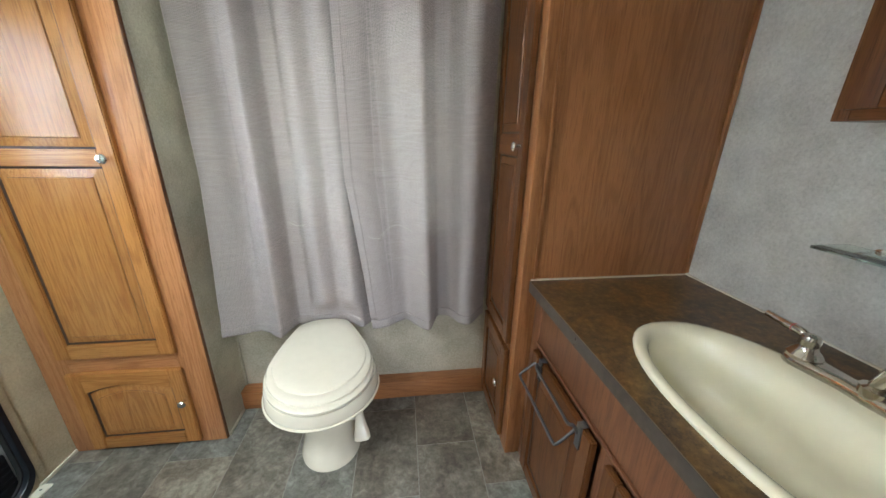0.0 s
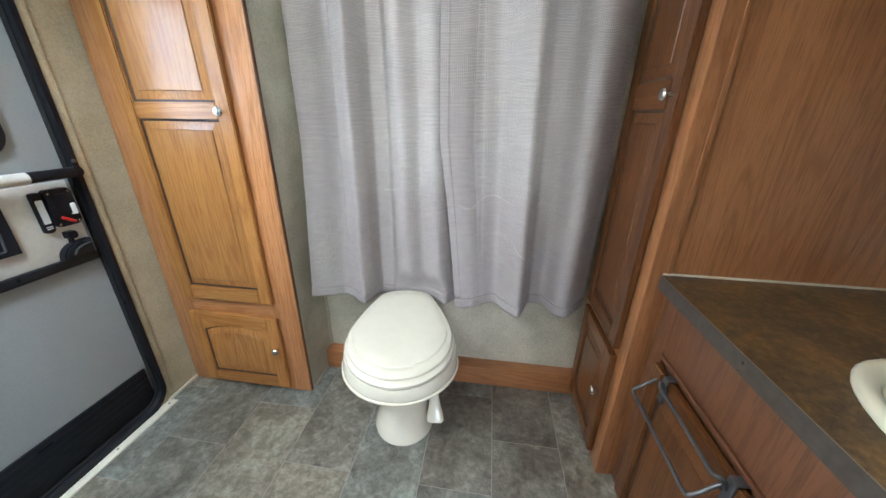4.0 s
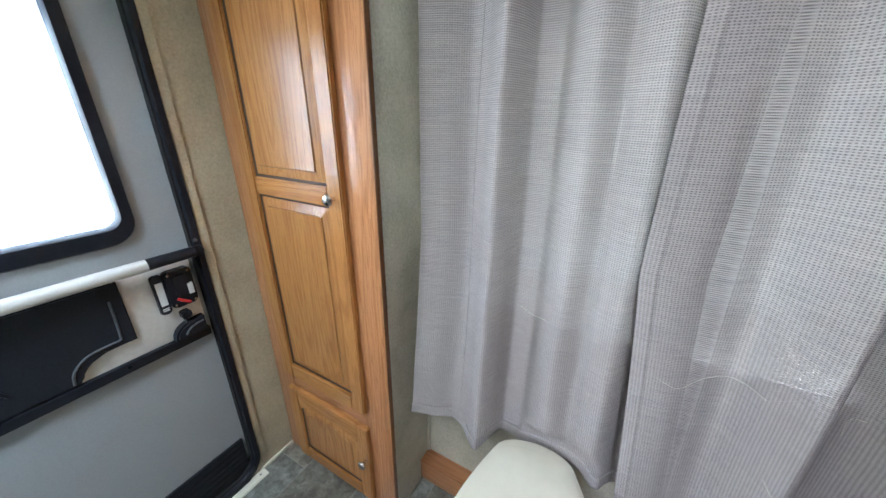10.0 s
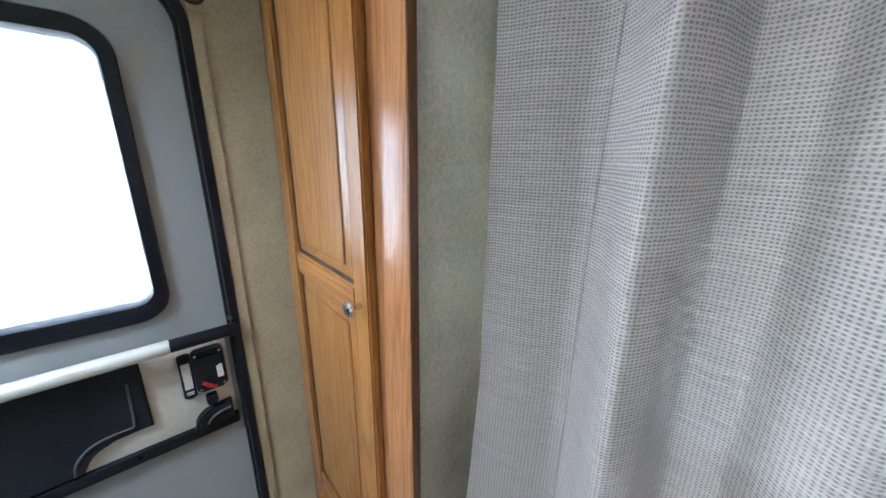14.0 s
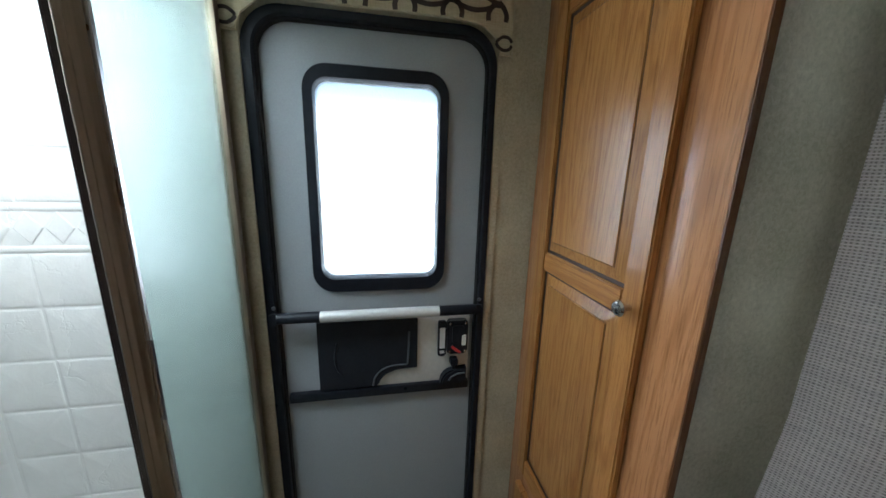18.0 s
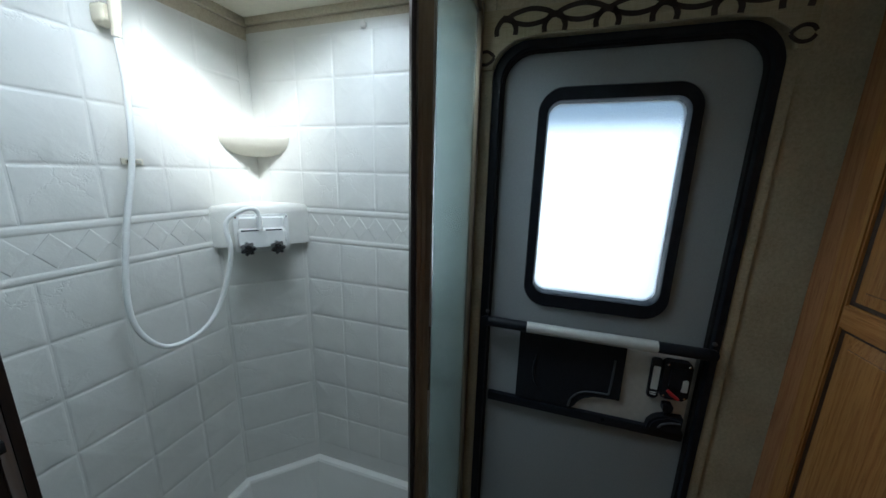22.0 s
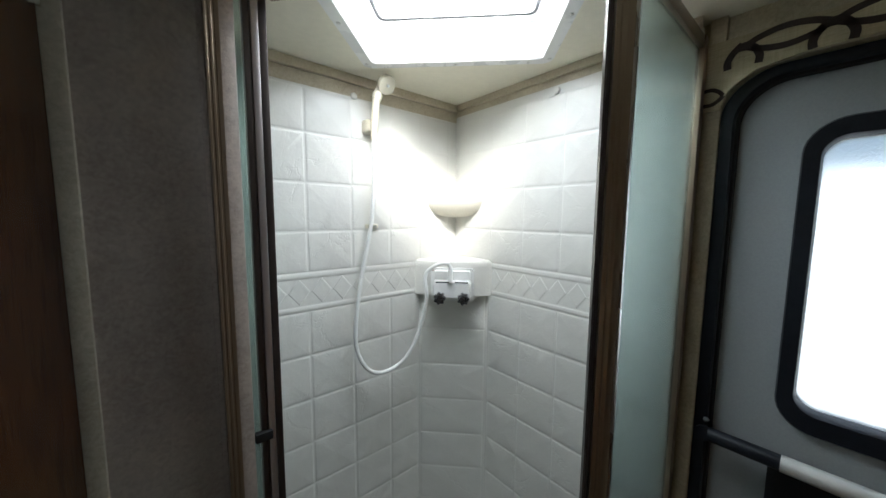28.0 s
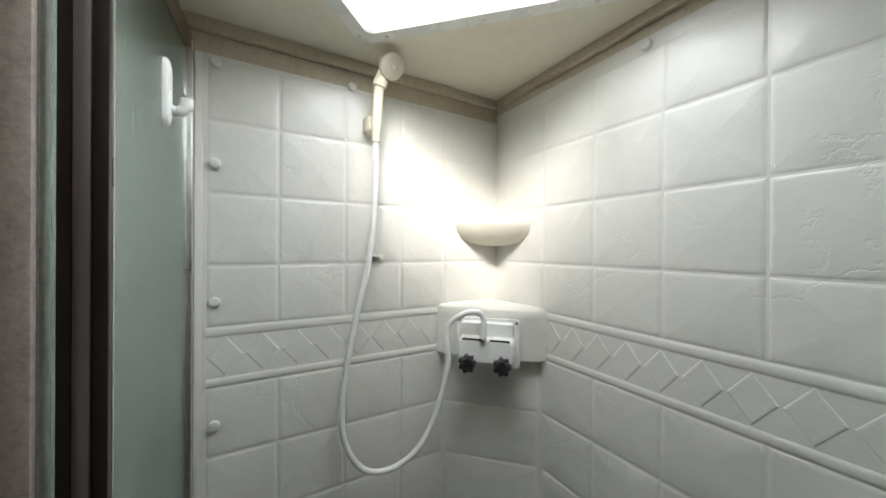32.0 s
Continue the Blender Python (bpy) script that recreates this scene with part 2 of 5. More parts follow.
def surround_mat():
    m, nt, b = material("white_abs_surround", 0.3)
    v = coords(nt)
    nt.links.new(ramp(nt, noise_tex(nt, v, 4, 3), (0.3, (0.70, 0.69, 0.65)), (0.7, (0.76, 0.75, 0.71))), b.inputs["Base Color"])
    a, c = noise_tex(nt, v, 11, 6, 0.62, 0.35), noise_tex(nt, v, 60, 3)
    warp = node(nt, "ShaderNodeTexNoise", Scale=5.0, Detail=6.0, Roughness=0.65)
    nt.links.new(v, warp.inputs["Vector"])
    bent = nt.nodes.new("ShaderNodeVectorMath")
    bent.operation = "MULTIPLY_ADD"
    nt.links.new(warp.outputs["Color"], bent.inputs[0])
    bent.inputs[1].default_value = (0.22, 0.22, 0.22)
    nt.links.new(v, bent.inputs[2])
    cell = node(nt, "ShaderNodeTexVoronoi", Scale=5.5)
    cell.feature = "DISTANCE_TO_EDGE"
    nt.links.new(bent.outputs[0], cell.inputs["Vector"])
    cracks = ramp(nt, cell.outputs["Distance"], (0.0, (0.25, 0.25, 0.25)), (0.012, (0.7, 0.7, 0.7)), (0.03, (1, 1, 1)))
    some = ramp(nt, noise_tex(nt, v, 4.5, 2), (0.50, (0, 0, 0)), (0.58, (1, 1, 1)))
    cracks = mix(nt, (1.0, 1.0, 1.0), cracks, some)
    bump(nt, b, mix(nt, mix(nt, a, c, 0.05), cracks, 0.6, "MULTIPLY"), 0.36, 0.005)
    return m


SURROUND = surround_mat()


def thin_plastic(name, color, through):
    """Thin moulded plastic that lets some light through."""
    m, nt, b = material(name, 0.32)
    col = ramp(nt, noise_tex(nt, coords(nt), 25, 3), (0.3, tuple(0.96 * c for c in color)), (0.7, color))
    nt.links.new(col, b.inputs["Base Color"])
    tr = nt.nodes.new("ShaderNodeBsdfTranslucent")
    nt.links.new(col, tr.inputs["Color"])
    mx = nt.nodes.new("ShaderNodeMixShader")
    mx.inputs[0].default_value = through
    nt.links.new(b.outputs[0], mx.inputs[1])
    nt.links.new(tr.outputs[0], mx.inputs[2])
    nt.links.new(mx.outputs[0], nt.nodes["Material Output"].inputs["Surface"])
    return m


SHELF = thin_plastic("cream_moulded_plastic", (0.80, 0.775, 0.70), 0.4)


def counter_mat():
    m, nt, b = material("brown_stone_laminate", 0.3)
    v = coords(nt)
    a = noise_tex(nt, v, 9, 6, 0.6, 0.8)
    c = noise_tex(nt, v, 55, 5, 0.7)
    d = noise_tex(nt, v, 170, 2)
    col = ramp(nt, a, (0.30, (0.040, 0.024, 0.013)), (0.47, (0.085, 0.051, 0.023)), (0.58, (0.22, 0.115, 0.030)), (0.70, (0.30, 0.165, 0.050)))
    col = mix(nt, col, ramp(nt, c, (0.36, (0.022, 0.015, 0.010)), (0.5, (0.09, 0.055, 0.026)), (0.64, (0.28, 0.17, 0.065))), 0.5)
    col = mix(nt, col, ramp(nt, d, (0.36, (0.015, 0.012, 0.010)), (0.52, (0.14, 0.085, 0.04))), 0.25)
    nt.links.new(col, b.inputs["Base Color"])
    bump(nt, b, c, 0.05, 0.0006)
    return m


COUNTER = counter_mat()
EDGEBAND = plain("dark_edge_laminate", (0.075, 0.062, 0.050), 0.35, 0, 0.25, 45)


def tile_mat():
    m, nt, b = material("grey_slate_vinyl", 0.38)
    t = nt.nodes.new("ShaderNodeTexCoord")
    info = nt.nodes.new("ShaderNodeObjectInfo")
    comb = nt.nodes.new("ShaderNodeCombineXYZ")
    for i in range(3):
        nt.links.new(info.outputs["Random"], comb.inputs[i])
    sc = node(nt, "ShaderNodeVectorMath")
    sc.operation = "SCALE"
    sc.inputs["Scale"].default_value = 13
    nt.links.new(comb.outputs[0], sc.inputs[0])
    off = node(nt, "ShaderNodeVectorMath")
    off.operation = "ADD"
    nt.links.new(t.outputs["Object"], off.inputs[0])
    nt.links.new(sc.outputs[0], off.inputs[1])
    v = off.outputs[0]
    a = noise_tex(nt, v, 7, 6, 0.65, 0.9)
    c = noise_tex(nt, v, 38, 6, 0.75, 0.4)
    base = ramp(nt, info.outputs["Random"], (0.0, (0.125, 0.102, 0.076)), (0.2, (0.165, 0.172, 0.158)), (0.4, (0.225, 0.200, 0.158)), (0.6, (0.135, 0.128, 0.108)), (0.8, (0.185, 0.195, 0.172)), (1.0, (0.140, 0.116, 0.090)))
    col = mix(nt, base, ramp(nt, a, (0.3, (0.46, 0.39, 0.33)), (0.48, (1.0, 0.98, 0.95)), (0.68, (1.65, 1.78, 1.76))), 0.75, "MULTIPLY")
    col = mix(nt, col, ramp(nt, c, (0.32, (0.45, 0.39, 0.35)), (0.50, (1.0, 0.99, 0.97)), (0.66, (1.65, 1.65, 1.62))), 0.75, "MULTIPLY")
    nt.links.new(col, b.inputs["Base Color"])
    bump(nt, b, c, 0.15, 0.0008)
    return m


TILE = tile_mat()
GROUT = plain("vinyl_joint", (0.30, 0.285, 0.25), 0.6)


def fabric_mat():
    m, nt, b = material("grey_woven_curtain", 0.85)
    u = nt.nodes.new("ShaderNodeUVMap")
    mp = node(nt, "ShaderNodeMapping", Scale=(1, 1, 1))
    nt.links.new(u.outputs[0], mp.inputs["Vector"])

    def wave(direction, scale):
        w = node(nt, "ShaderNodeTexWave", Scale=scale, Distortion=2.0, Detail=2.0)
        w.inputs["Detail Scale"].default_value = 2.5
        w.bands_direction = direction
        nt.links.new(mp.outputs[0], w.inputs["Vector"])
        return w.outputs["Fac"]

    wx, wz = wave("X", 56), wave("Y", 76)
    weave = mix(nt, mix(nt, wx, (0.35, 0.35, 0.35), 0.4), wz, 1.0, "LIGHTEN")
    plaid = mix(nt, wave("X", 23), wave("Y", 21), 0.5)
    slub = noise_tex(nt, coords(nt, (5, 5, 90)), 3, 3, 0.6)
    col = ramp(nt, weave, (0.1, (0.175, 0.154, 0.146)), (0.55, (0.42, 0.375, 0.356)), (0.95, (0.57, 0.512, 0.489)))
    col = mix(nt, col, ramp(nt, plaid, (0.2, (0.84, 0.84, 0.85)), (0.7, (1.06, 1.06, 1.05))), 0.25, "MULTIPLY")
    col = mix(nt, col, ramp(nt, slub, (0.35, (0.82, 0.82, 0.83)), (0.65, (1.12, 1.1, 1.08))), 0.6, "MULTIPLY")
    nt.links.new(col, b.inputs["Base Color"])
    bump(nt, b, weave, 0.5, 0.0013)
    tr = nt.nodes.new("ShaderNodeBsdfTranslucent")
    nt.links.new(col, tr.inputs["Color"])
    mx = nt.nodes.new("ShaderNodeMixShader")
    mx.inputs[0].default_value = 0.045
    nt.links.new(b.outputs[0], mx.inputs[1])
    nt.links.new(tr.outputs[0], mx.inputs[2])
    tp = nt.nodes.new("ShaderNodeBsdfTransparent")
    open_weave = nt.nodes.new("ShaderNodeMixShader")
    open_weave.inputs[0].default_value = 0.185
    nt.links.new(mx.outputs[0], open_weave.inputs[1])
    nt.links.new(tp.outputs[0], open_weave.inputs[2])
    nt.links.new(open_weave.outputs[0], nt.nodes["Material Output"].inputs["Surface"])
    return m


FABRIC = fabric_mat()


def glass_mat(name, tint, rough, scale, strength, dist=0.004):
    """Pattern glass: a clear body with a pressed relief."""
    m, nt, b = material(name, rough)
    b.inputs["Base Color"].default_value = (*tint, 1)
    b.inputs["Transmission Weight"].default_value = 1.0
    b.inputs["IOR"].default_value = 1.45
    v = coords(nt, scale)
    bump(nt, b, noise_tex(nt, v, 1.0, 3, 0.55, 0.8), strength, dist)
    return m


def sheet_glass(name, tint, scale, strength):
    """Thin textured glass: see-through, with a rippled gloss on its face."""
    m, nt, b = material(name, 0.05)
    clear = nt.nodes.new("ShaderNodeBsdfTransparent")
    clear.inputs["Color"].default_value = (*tint, 1)
    gloss = node(nt, "ShaderNodeBsdfGlossy", Roughness=0.06)
    bump(nt, gloss, noise_tex(nt, coords(nt, scale), 1.0, 3, 0.55, 0.8), strength, 0.003)
    fr = node(nt, "ShaderNodeFresnel", IOR=1.4)
    mx = nt.nodes.new("ShaderNodeMixShader")
    nt.links.new(fr.outputs[0], mx.inputs[0])
    nt.links.new(clear.outputs[0], mx.inputs[1])
    nt.links.new(gloss.outputs[0], mx.inputs[2])
    nt.links.new(mx.outputs[0], nt.nodes["Material Output"].inputs["Surface"])
    return m


RAIN = sheet_glass("green_rain_glass", (0.985, 0.995, 0.99), (90, 90, 10), 0.15)
FROST = glass_mat("green_rain_pane", (0.70, 0.87, 0.84), 0.26, (95, 95, 40), 0.08, 0.005)
OBSCURE = glass_mat("obscure_glass", (0.95, 0.96, 0.96), 0.58, (160, 160, 160), 0.6)
CLEAR = glass_mat("green_edge_glass", (0.75, 0.88, 0.83), 0.02, (3, 3, 3), 0.02)
MIRROR = plain("silvered_mirror", (0.9, 0.9, 0.9), 0.02, 1.0, 0.005, 5, 0.01)


def valance_mat():
    m, nt, b = material("tan_slub_fabric", 0.85)
    f = noise_tex(nt, coords(nt, (30, 30, 400)), 1.0, 3)
    g = noise_tex(nt, coords(nt, (300, 300, 20)), 1.0, 3)
    nt.links.new(mix(nt, ramp(nt, f, (0.3, (0.40, 0.33, 0.20)), (0.7, (0.56, 0.48, 0.32))), ramp(nt, g, (0.3, (0.38, 0.31, 0.19)), (0.7, (0.55, 0.47, 0.31))), 0.4), b.inputs["Base Color"])
    bump(nt, b, f, 0.3, 0.001)
    return m


VALANCE = valance_mat()
BROWNCORD = plain("dark_brown_print", (0.045, 0.03, 0.025), 0.8, 0, 0.25, 300)


def diffuser():
    m, nt, b = material("milk_dome", 0.4)
    b.inputs["Base Color"].default_value = (0.9, 0.9, 0.88, 1)
    b.inputs["Transmission Weight"].default_value = 0.9
    b.inputs["Roughness"].default_value = 0.6
    return m


MILK = diffuser()

# ---- mesh helpers ----
ORIGIN = {}


def thing(name, loc, label, category, group="", kind=""):
    o = new(name)
    o.empty_display_size = 0.05
    o.location = loc
    ORIGIN[o.name] = Vector(loc)
    return tagged(o, label, category, group, kind)


def to_mesh(name, bm, mat, smooth=35):
    me = bpy.data.meshes.new(name)
    bmesh.ops.recalc_face_normals(bm, faces=bm.faces)
    bm.to_mesh(me)
    bm.free()
    for m in (mat if isinstance(mat, (list, tuple)) else [mat]):
        me.materials.append(m)
    if smooth:
        me.shade_smooth()
        me.set_sharp_from_angle(angle=radians(smooth))
    return me


def part(name, bm, mat, parent, label="", smooth=35):
    """One mesh, given in world places, under a thing or a part."""
    org = ORIGIN[parent.name]
    bm.transform(Matrix.Translation(-org))
    o = new(name, to_mesh(name, bm, mat, smooth))
    o.parent = parent
    ORIGIN[o.name] = org
    return tagged(o, label) if label else o


def solo(name, bm, mat, label, category, kind="", group="", base=(0, 0, 0), smooth=35):
    """One mesh as a thing of its own, with its origin at base."""
    bm.transform(Matrix.Translation(-Vector(base)))
    o = new(name, to_mesh(name, bm, mat, smooth))
    o.location = base
    ORIGIN[o.name] = Vector(base)
    return tagged(o, label, category, group, kind)


def box(x0, x1, y0, y1, z0, z1, bevel=0.0, bm=None, seg=2):
    bm = bm or bmesh.new()
    vs = [bm.verts.new((x, y, z)) for x in (x0, x1) for y in (y0, y1) for z in (z0, z1)]
    fs = [bm.faces.new([vs[i] for i in q]) for q in ((0, 1, 3, 2), (4, 6, 7, 5), (0, 4, 5, 1), (2, 3, 7, 6), (0, 2, 6, 4), (1, 5, 7, 3))]
    if bevel:
        es = list({e for f in fs for e in f.edges})
        bmesh.ops.bevel(bm, geom=es, offset=bevel, segments=seg, affect="EDGES", profile=0.6)
    return bm


def tube(points, radius, sides=12, closed=False, bm=None, caps=True):
    """A round bar along a line of places; radius a number or one a place."""
    bm = bm or bmesh.new()
    pts = [Vector(p) for p in points]
    n = len(pts)
    rad = radius if isinstance(radius, (list, tuple)) else [radius] * n
    rings, up = [], None
    for i, p in enumerate(pts):
        a = pts[(i - 1) % n] if closed or i else p
        c = pts[(i + 1) % n] if closed or i < n - 1 else p
        d = (c - a).normalized()
        if up is None:
            up = d.orthogonal().normalized()
        up = (up - d * up.dot(d)).normalized()
        side = d.cross(up)
        rings.append([bm.verts.new(p + rad[i] * (math.cos(t) * up + math.sin(t) * side)) for t in (2 * math.pi * k / sides for k in range(sides))])
    for i in range(n if closed else n - 1):
        r, s = rings[i], rings[(i + 1) % n]
        for k in range(sides):
            bm.faces.new((r[k], r[(k + 1) % sides], s[(k + 1) % sides], s[k]))
    if caps and not closed:
        bm.faces.new(rings[0][::-1])
        bm.faces.new(rings[-1])
    return bm


def lathe(profile, center, axis="z", sides=32, bm=None, sx=1.0, sy=1.0):
    """A turned body: profile rows of (radius, height) about an axis through center."""
    bm = bm or bmesh.new()
    c = Vector(center)
    turn = {"z": Matrix.Identity(3), "x": Matrix(((0, 0, 1), (0, 1, 0), (-1, 0, 0))), "-x": Matrix(((0, 0, -1), (0, 1, 0), (1, 0, 0))),
            "-y": Matrix(((1, 0, 0), (0, 0, -1), (0, 1, 0))), "y": Matrix(((1, 0, 0), (0, 0, 1), (0, -1, 0)))}[axis] if isinstance(axis, str) else axis
    rings = []
    for r, h in profile:
        rings.append([bm.verts.new(c + turn @ Vector((sx * r * math.cos(2 * math.pi * k / sides), sy * r * math.sin(2 * math.pi * k / sides), h))) for k in range(sides)])
    for r, s in zip(rings, rings[1:]):
        for k in range(sides):
            bm.faces.new((r[k], r[(k + 1) % sides], s[(k + 1) % sides], s[k]))
    bm.faces.new(rings[0][::-1])
    bm.faces.new(rings[-1])
    return bm


def loft(loops, bm=None, cap=True, closed=True):
    """Skins rings of equally many places one to the next."""
    bm = bm or bmesh.new()
    rings = [[bm.verts.new(p) for p in loop] for loop in loops]
    n = len(rings[0])
    for r, s in zip(rings, rings[1:]):
        for k in range(n if closed else n - 1):
            bm.faces.new((r[k], r[(k + 1) % n], s[(k + 1) % n], s[k]))
    if cap:
        bm.faces.new(rings[0][::-1])
        bm.faces.new(rings[-1])
    return bm


def rounded(u0, u1, v0, v1, r, n=8):
    """A rectangle with round corners, as rows of (u, v)."""
    out = []
    for cu, cv, a in ((u1 - r, v1 - r, 0), (u0 + r, v1 - r, 90), (u0 + r, v0 + r, 180), (u1 - r, v0 + r, 270)):
        for k in range(n + 1):
            t = radians(a + 90 * k / n)
            out.append((cu + r * math.cos(t), cv + r * math.sin(t)))
    return out


def ring_frame(outer, inner, place, w0, w1, bm=None, lip=0.0):
    """A frame between two outlines of equally many (u, v); place turns (u, v, w) into the world."""
    bm = bm or bmesh.new()
    n = len(outer)
    rows = [[bm.verts.new(place(u, v, w)) for u, v in loop] for loop, w in ((outer, w0), (outer, w1 - lip), ([(a[0] * 0.9 + b[0] * 0.1, a[1] * 0.9 + b[1] * 0.1) for a, b in zip(outer, inner)], w1),
            ([(a[0] * 0.1 + b[0] * 0.9, a[1] * 0.1 + b[1] * 0.9) for a, b in zip(outer, inner)], w1), (inner, w1 - lip), (inner, w0))]
    for r, s in zip(rows, rows[1:] + rows[:1]):
        for k in range(n):
            bm.faces.new((r[k], r[(k + 1) % n], s[(k + 1) % n], s[k]))
    return bm


def slab(outline, place, w0, w1, bm=None, bevel=0.0):
    """A plate with the outline (u, v) from depth w0 to w1."""
    bm = bm or bmesh.new()
    a = [bm.verts.new(place(u, v, w0)) for u, v in outline]
    c = [bm.verts.new(place(u, v, w1)) for u, v in outline]
    n = len(a)
    bm.faces.new(a[::-1])
    top = bm.faces.new(c)
    for k in range(n):
        bm.faces.new((a[k], a[(k + 1) % n], c[(k + 1) % n], c[k]))
    if bevel:
        bmesh.ops.bevel(bm, geom=list(top.edges), offset=bevel, segments=2, affect="EDGES")
    return bm


def smooth_line(rows, steps):
    """Catmull-Rom places through rows."""
    p = [Vector(r) for r in rows]
    p = [2 * p[0] - p[1], *p, 2 * p[-1] - p[-2]]
    out = []
    for i in range(1, len(p) - 2):
        for k in range(steps):
            t = k / steps
            out.append(0.5 * ((2 * p[i]) + (p[i + 1] - p[i - 1]) * t + (2 * p[i - 1] - 5 * p[i] + 4 * p[i + 1] - p[i + 2]) * t * t
                              + (3 * p[i] - p[i - 1] - 3 * p[i + 1] + p[i + 2]) * t ** 3))
    return out + [p[-2]]


def facing_south(y):
    return lambda u, v, w: Vector((u, y - w, v))


def facing_west(x):
    return lambda u, v, w: Vector((x - w, u, v))


def facing_east(x):
    return lambda u, v, w: Vector((x + w, u, v))

# ---- large structure ----
DY0, DY1, DZ1 = 0.452, 1.090, 1.836          # entry doorway
WX0, WX1, WZ0, WZ1 = -0.66, 0.20, 0.90, 1.70  # rear window opening
BX0, BX1, BZ1 = -0.391, 0.345, 1.90            # bathroom doorway
YP = -0.052                                     # face of the partition beside the shower
SUN_C, SUN_W, SUN_D = Vector((-1.155, -0.105, 0)), 0.48, 0.41


def wall(name, boxes, mat, label):
    bm = bmesh.new()
    for b in boxes:
        box(*b, bm=bm)
    return solo(name, bm, mat, label, "wall", "structure", smooth=0)


T = 0.07
corners = []                                     # the doorway's rounded corners
for y, s in ((DY0, 1), (DY1, -1)):
    for a, b, z0, z1 in ((0.02, 0.045, DZ1 - 0.02, DZ1), (0.0, 0.02, DZ1 - 0.045, DZ1), (0.03, 0.07, 0.0, 0.02), (0.0, 0.03, 0.0, 0.06)):
        corners.append((XW - T, XW, min(y + s * a, y + s * b), max(y + s * a, y + s * b), z0, z1))
wall("wall_west", corners + [(XW - T, XW, YS - T, DY0, -0.05, ZC), (XW - T, XW, DY1, YN + T, -0.05, ZC), (XW - T, XW, DY0, DY1, DZ1, ZC), (XW - T, XW, DY0, DY1, -0.05, 0.0)],
     PAPER_TAN, "outer wall in mottled tan vinyl round the entry door")
wall("wall_north", [(XW, WX0, YN, YN + T, -0.05, ZC), (WX1, XE + T, YN, YN + T, -0.05, ZC), (WX0, WX1, YN, YN + T, -0.05, WZ0), (WX0, WX1, YN, YN + T, WZ1, ZC)],
     PAPER, "rear wall in mottled greige vinyl behind the curtains")
wall("wall_east", [(XE, XE + T, YS - T, YN, -0.05, ZC)], PAPER_GREY, "mottled greige vinyl wall behind the washbasin")
wall("wall_south", [(XW, -0.606, YS - T, YS, -0.05, ZC), (-0.606, -0.550, YS - T, YP - T, -0.05, ZC), (-0.606, BX0 - 0.010, YP - T, YP, -0.05, ZC), (BX1 + 0.012, XE, YP - T, YP, -0.05, ZC), (BX0 - 0.010, BX1 + 0.012, YP - T, YP, BZ1 + 0.012, ZC)],
     PAPER_BROWN, "brownish mottled vinyl partition beside the shower")
# partition behind the linen cabinet's niche
wall("wall_niche", [(-0.885, -0.868, 1.262, YN, 0, ZC)], PAPER, "greige vinyl side wall of the linen cupboard")

HY0, HX0, HX1 = -2.0, -0.90, 0.996       # unseen hall beyond the sliding door; its window opening is added for light
wall("wall_hall_west", [(HX0 - T, HX0, HY0, YS - T, -0.05, ZC)], PAPER, "plain greige vinyl wall of the unseen hall")
wall("wall_hall_east", [(HX1, HX1 + T, HY0, YS - T, -0.05, ZC)], PAPER, "plain greige vinyl wall of the unseen hall")
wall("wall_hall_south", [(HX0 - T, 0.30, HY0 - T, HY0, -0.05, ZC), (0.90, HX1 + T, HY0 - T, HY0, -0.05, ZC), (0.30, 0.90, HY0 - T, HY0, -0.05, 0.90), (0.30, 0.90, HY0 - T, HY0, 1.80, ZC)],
     PAPER, "unseen plain vinyl end wall with an added light opening")
bm = box(XW - T, XE + T, YS - T, YN + T, -0.06, -0.0014)
box(HX0 - T, XE + T, HY0 - T, YS - T, -0.06, -0.0014, bm=bm)
floor = solo("floor", bm, GROUT, "grey slate-look vinyl floor tiles with fine joints", "floor", "structure", smooth=0)

# ceiling with the skylight well cut through it
e1, e2 = Vector((-0.7071, 0.7071, 0)), Vector((0.7071, 0.7071, 0))
bm = bmesh.new()
corners = [SUN_C - e1 * SUN_W / 2, SUN_C + e1 * SUN_W / 2, SUN_C + e1 * SUN_W / 2 + e2 * SUN_D, SUN_C - e1 * SUN_W / 2 + e2 * SUN_D]
outer = [(XW - T, YS - T), (XW - T, YN + T), (XE + T, YN + T), (XE + T, YS - T)]
for z in (ZC, ZC + 0.05):
    o = [bm.verts.new((x, y, z)) for x, y in outer]
    c = [bm.verts.new((p.x, p.y, z)) for p in corners]
    for q in ((o[0], o[1], c[1]), (o[0], c[1], c[0]), (o[1], o[2], c[2]), (o[1], c[2], c[1]), (o[2], o[3], c[3]), (o[2], c[3], c[2]), (o[3], o[0], c[0]), (o[3], c[0], c[3])):
        bm.faces.new(q)
box(HX0 - T, XE + T, HY0 - T, YS - T - 0.0005, ZC, ZC + 0.05, bm=bm)
solo("ceiling", bm, CEIL, "cream vinyl ceiling with a skylight well over the shower", "ceiling", "structure", smooth=0)

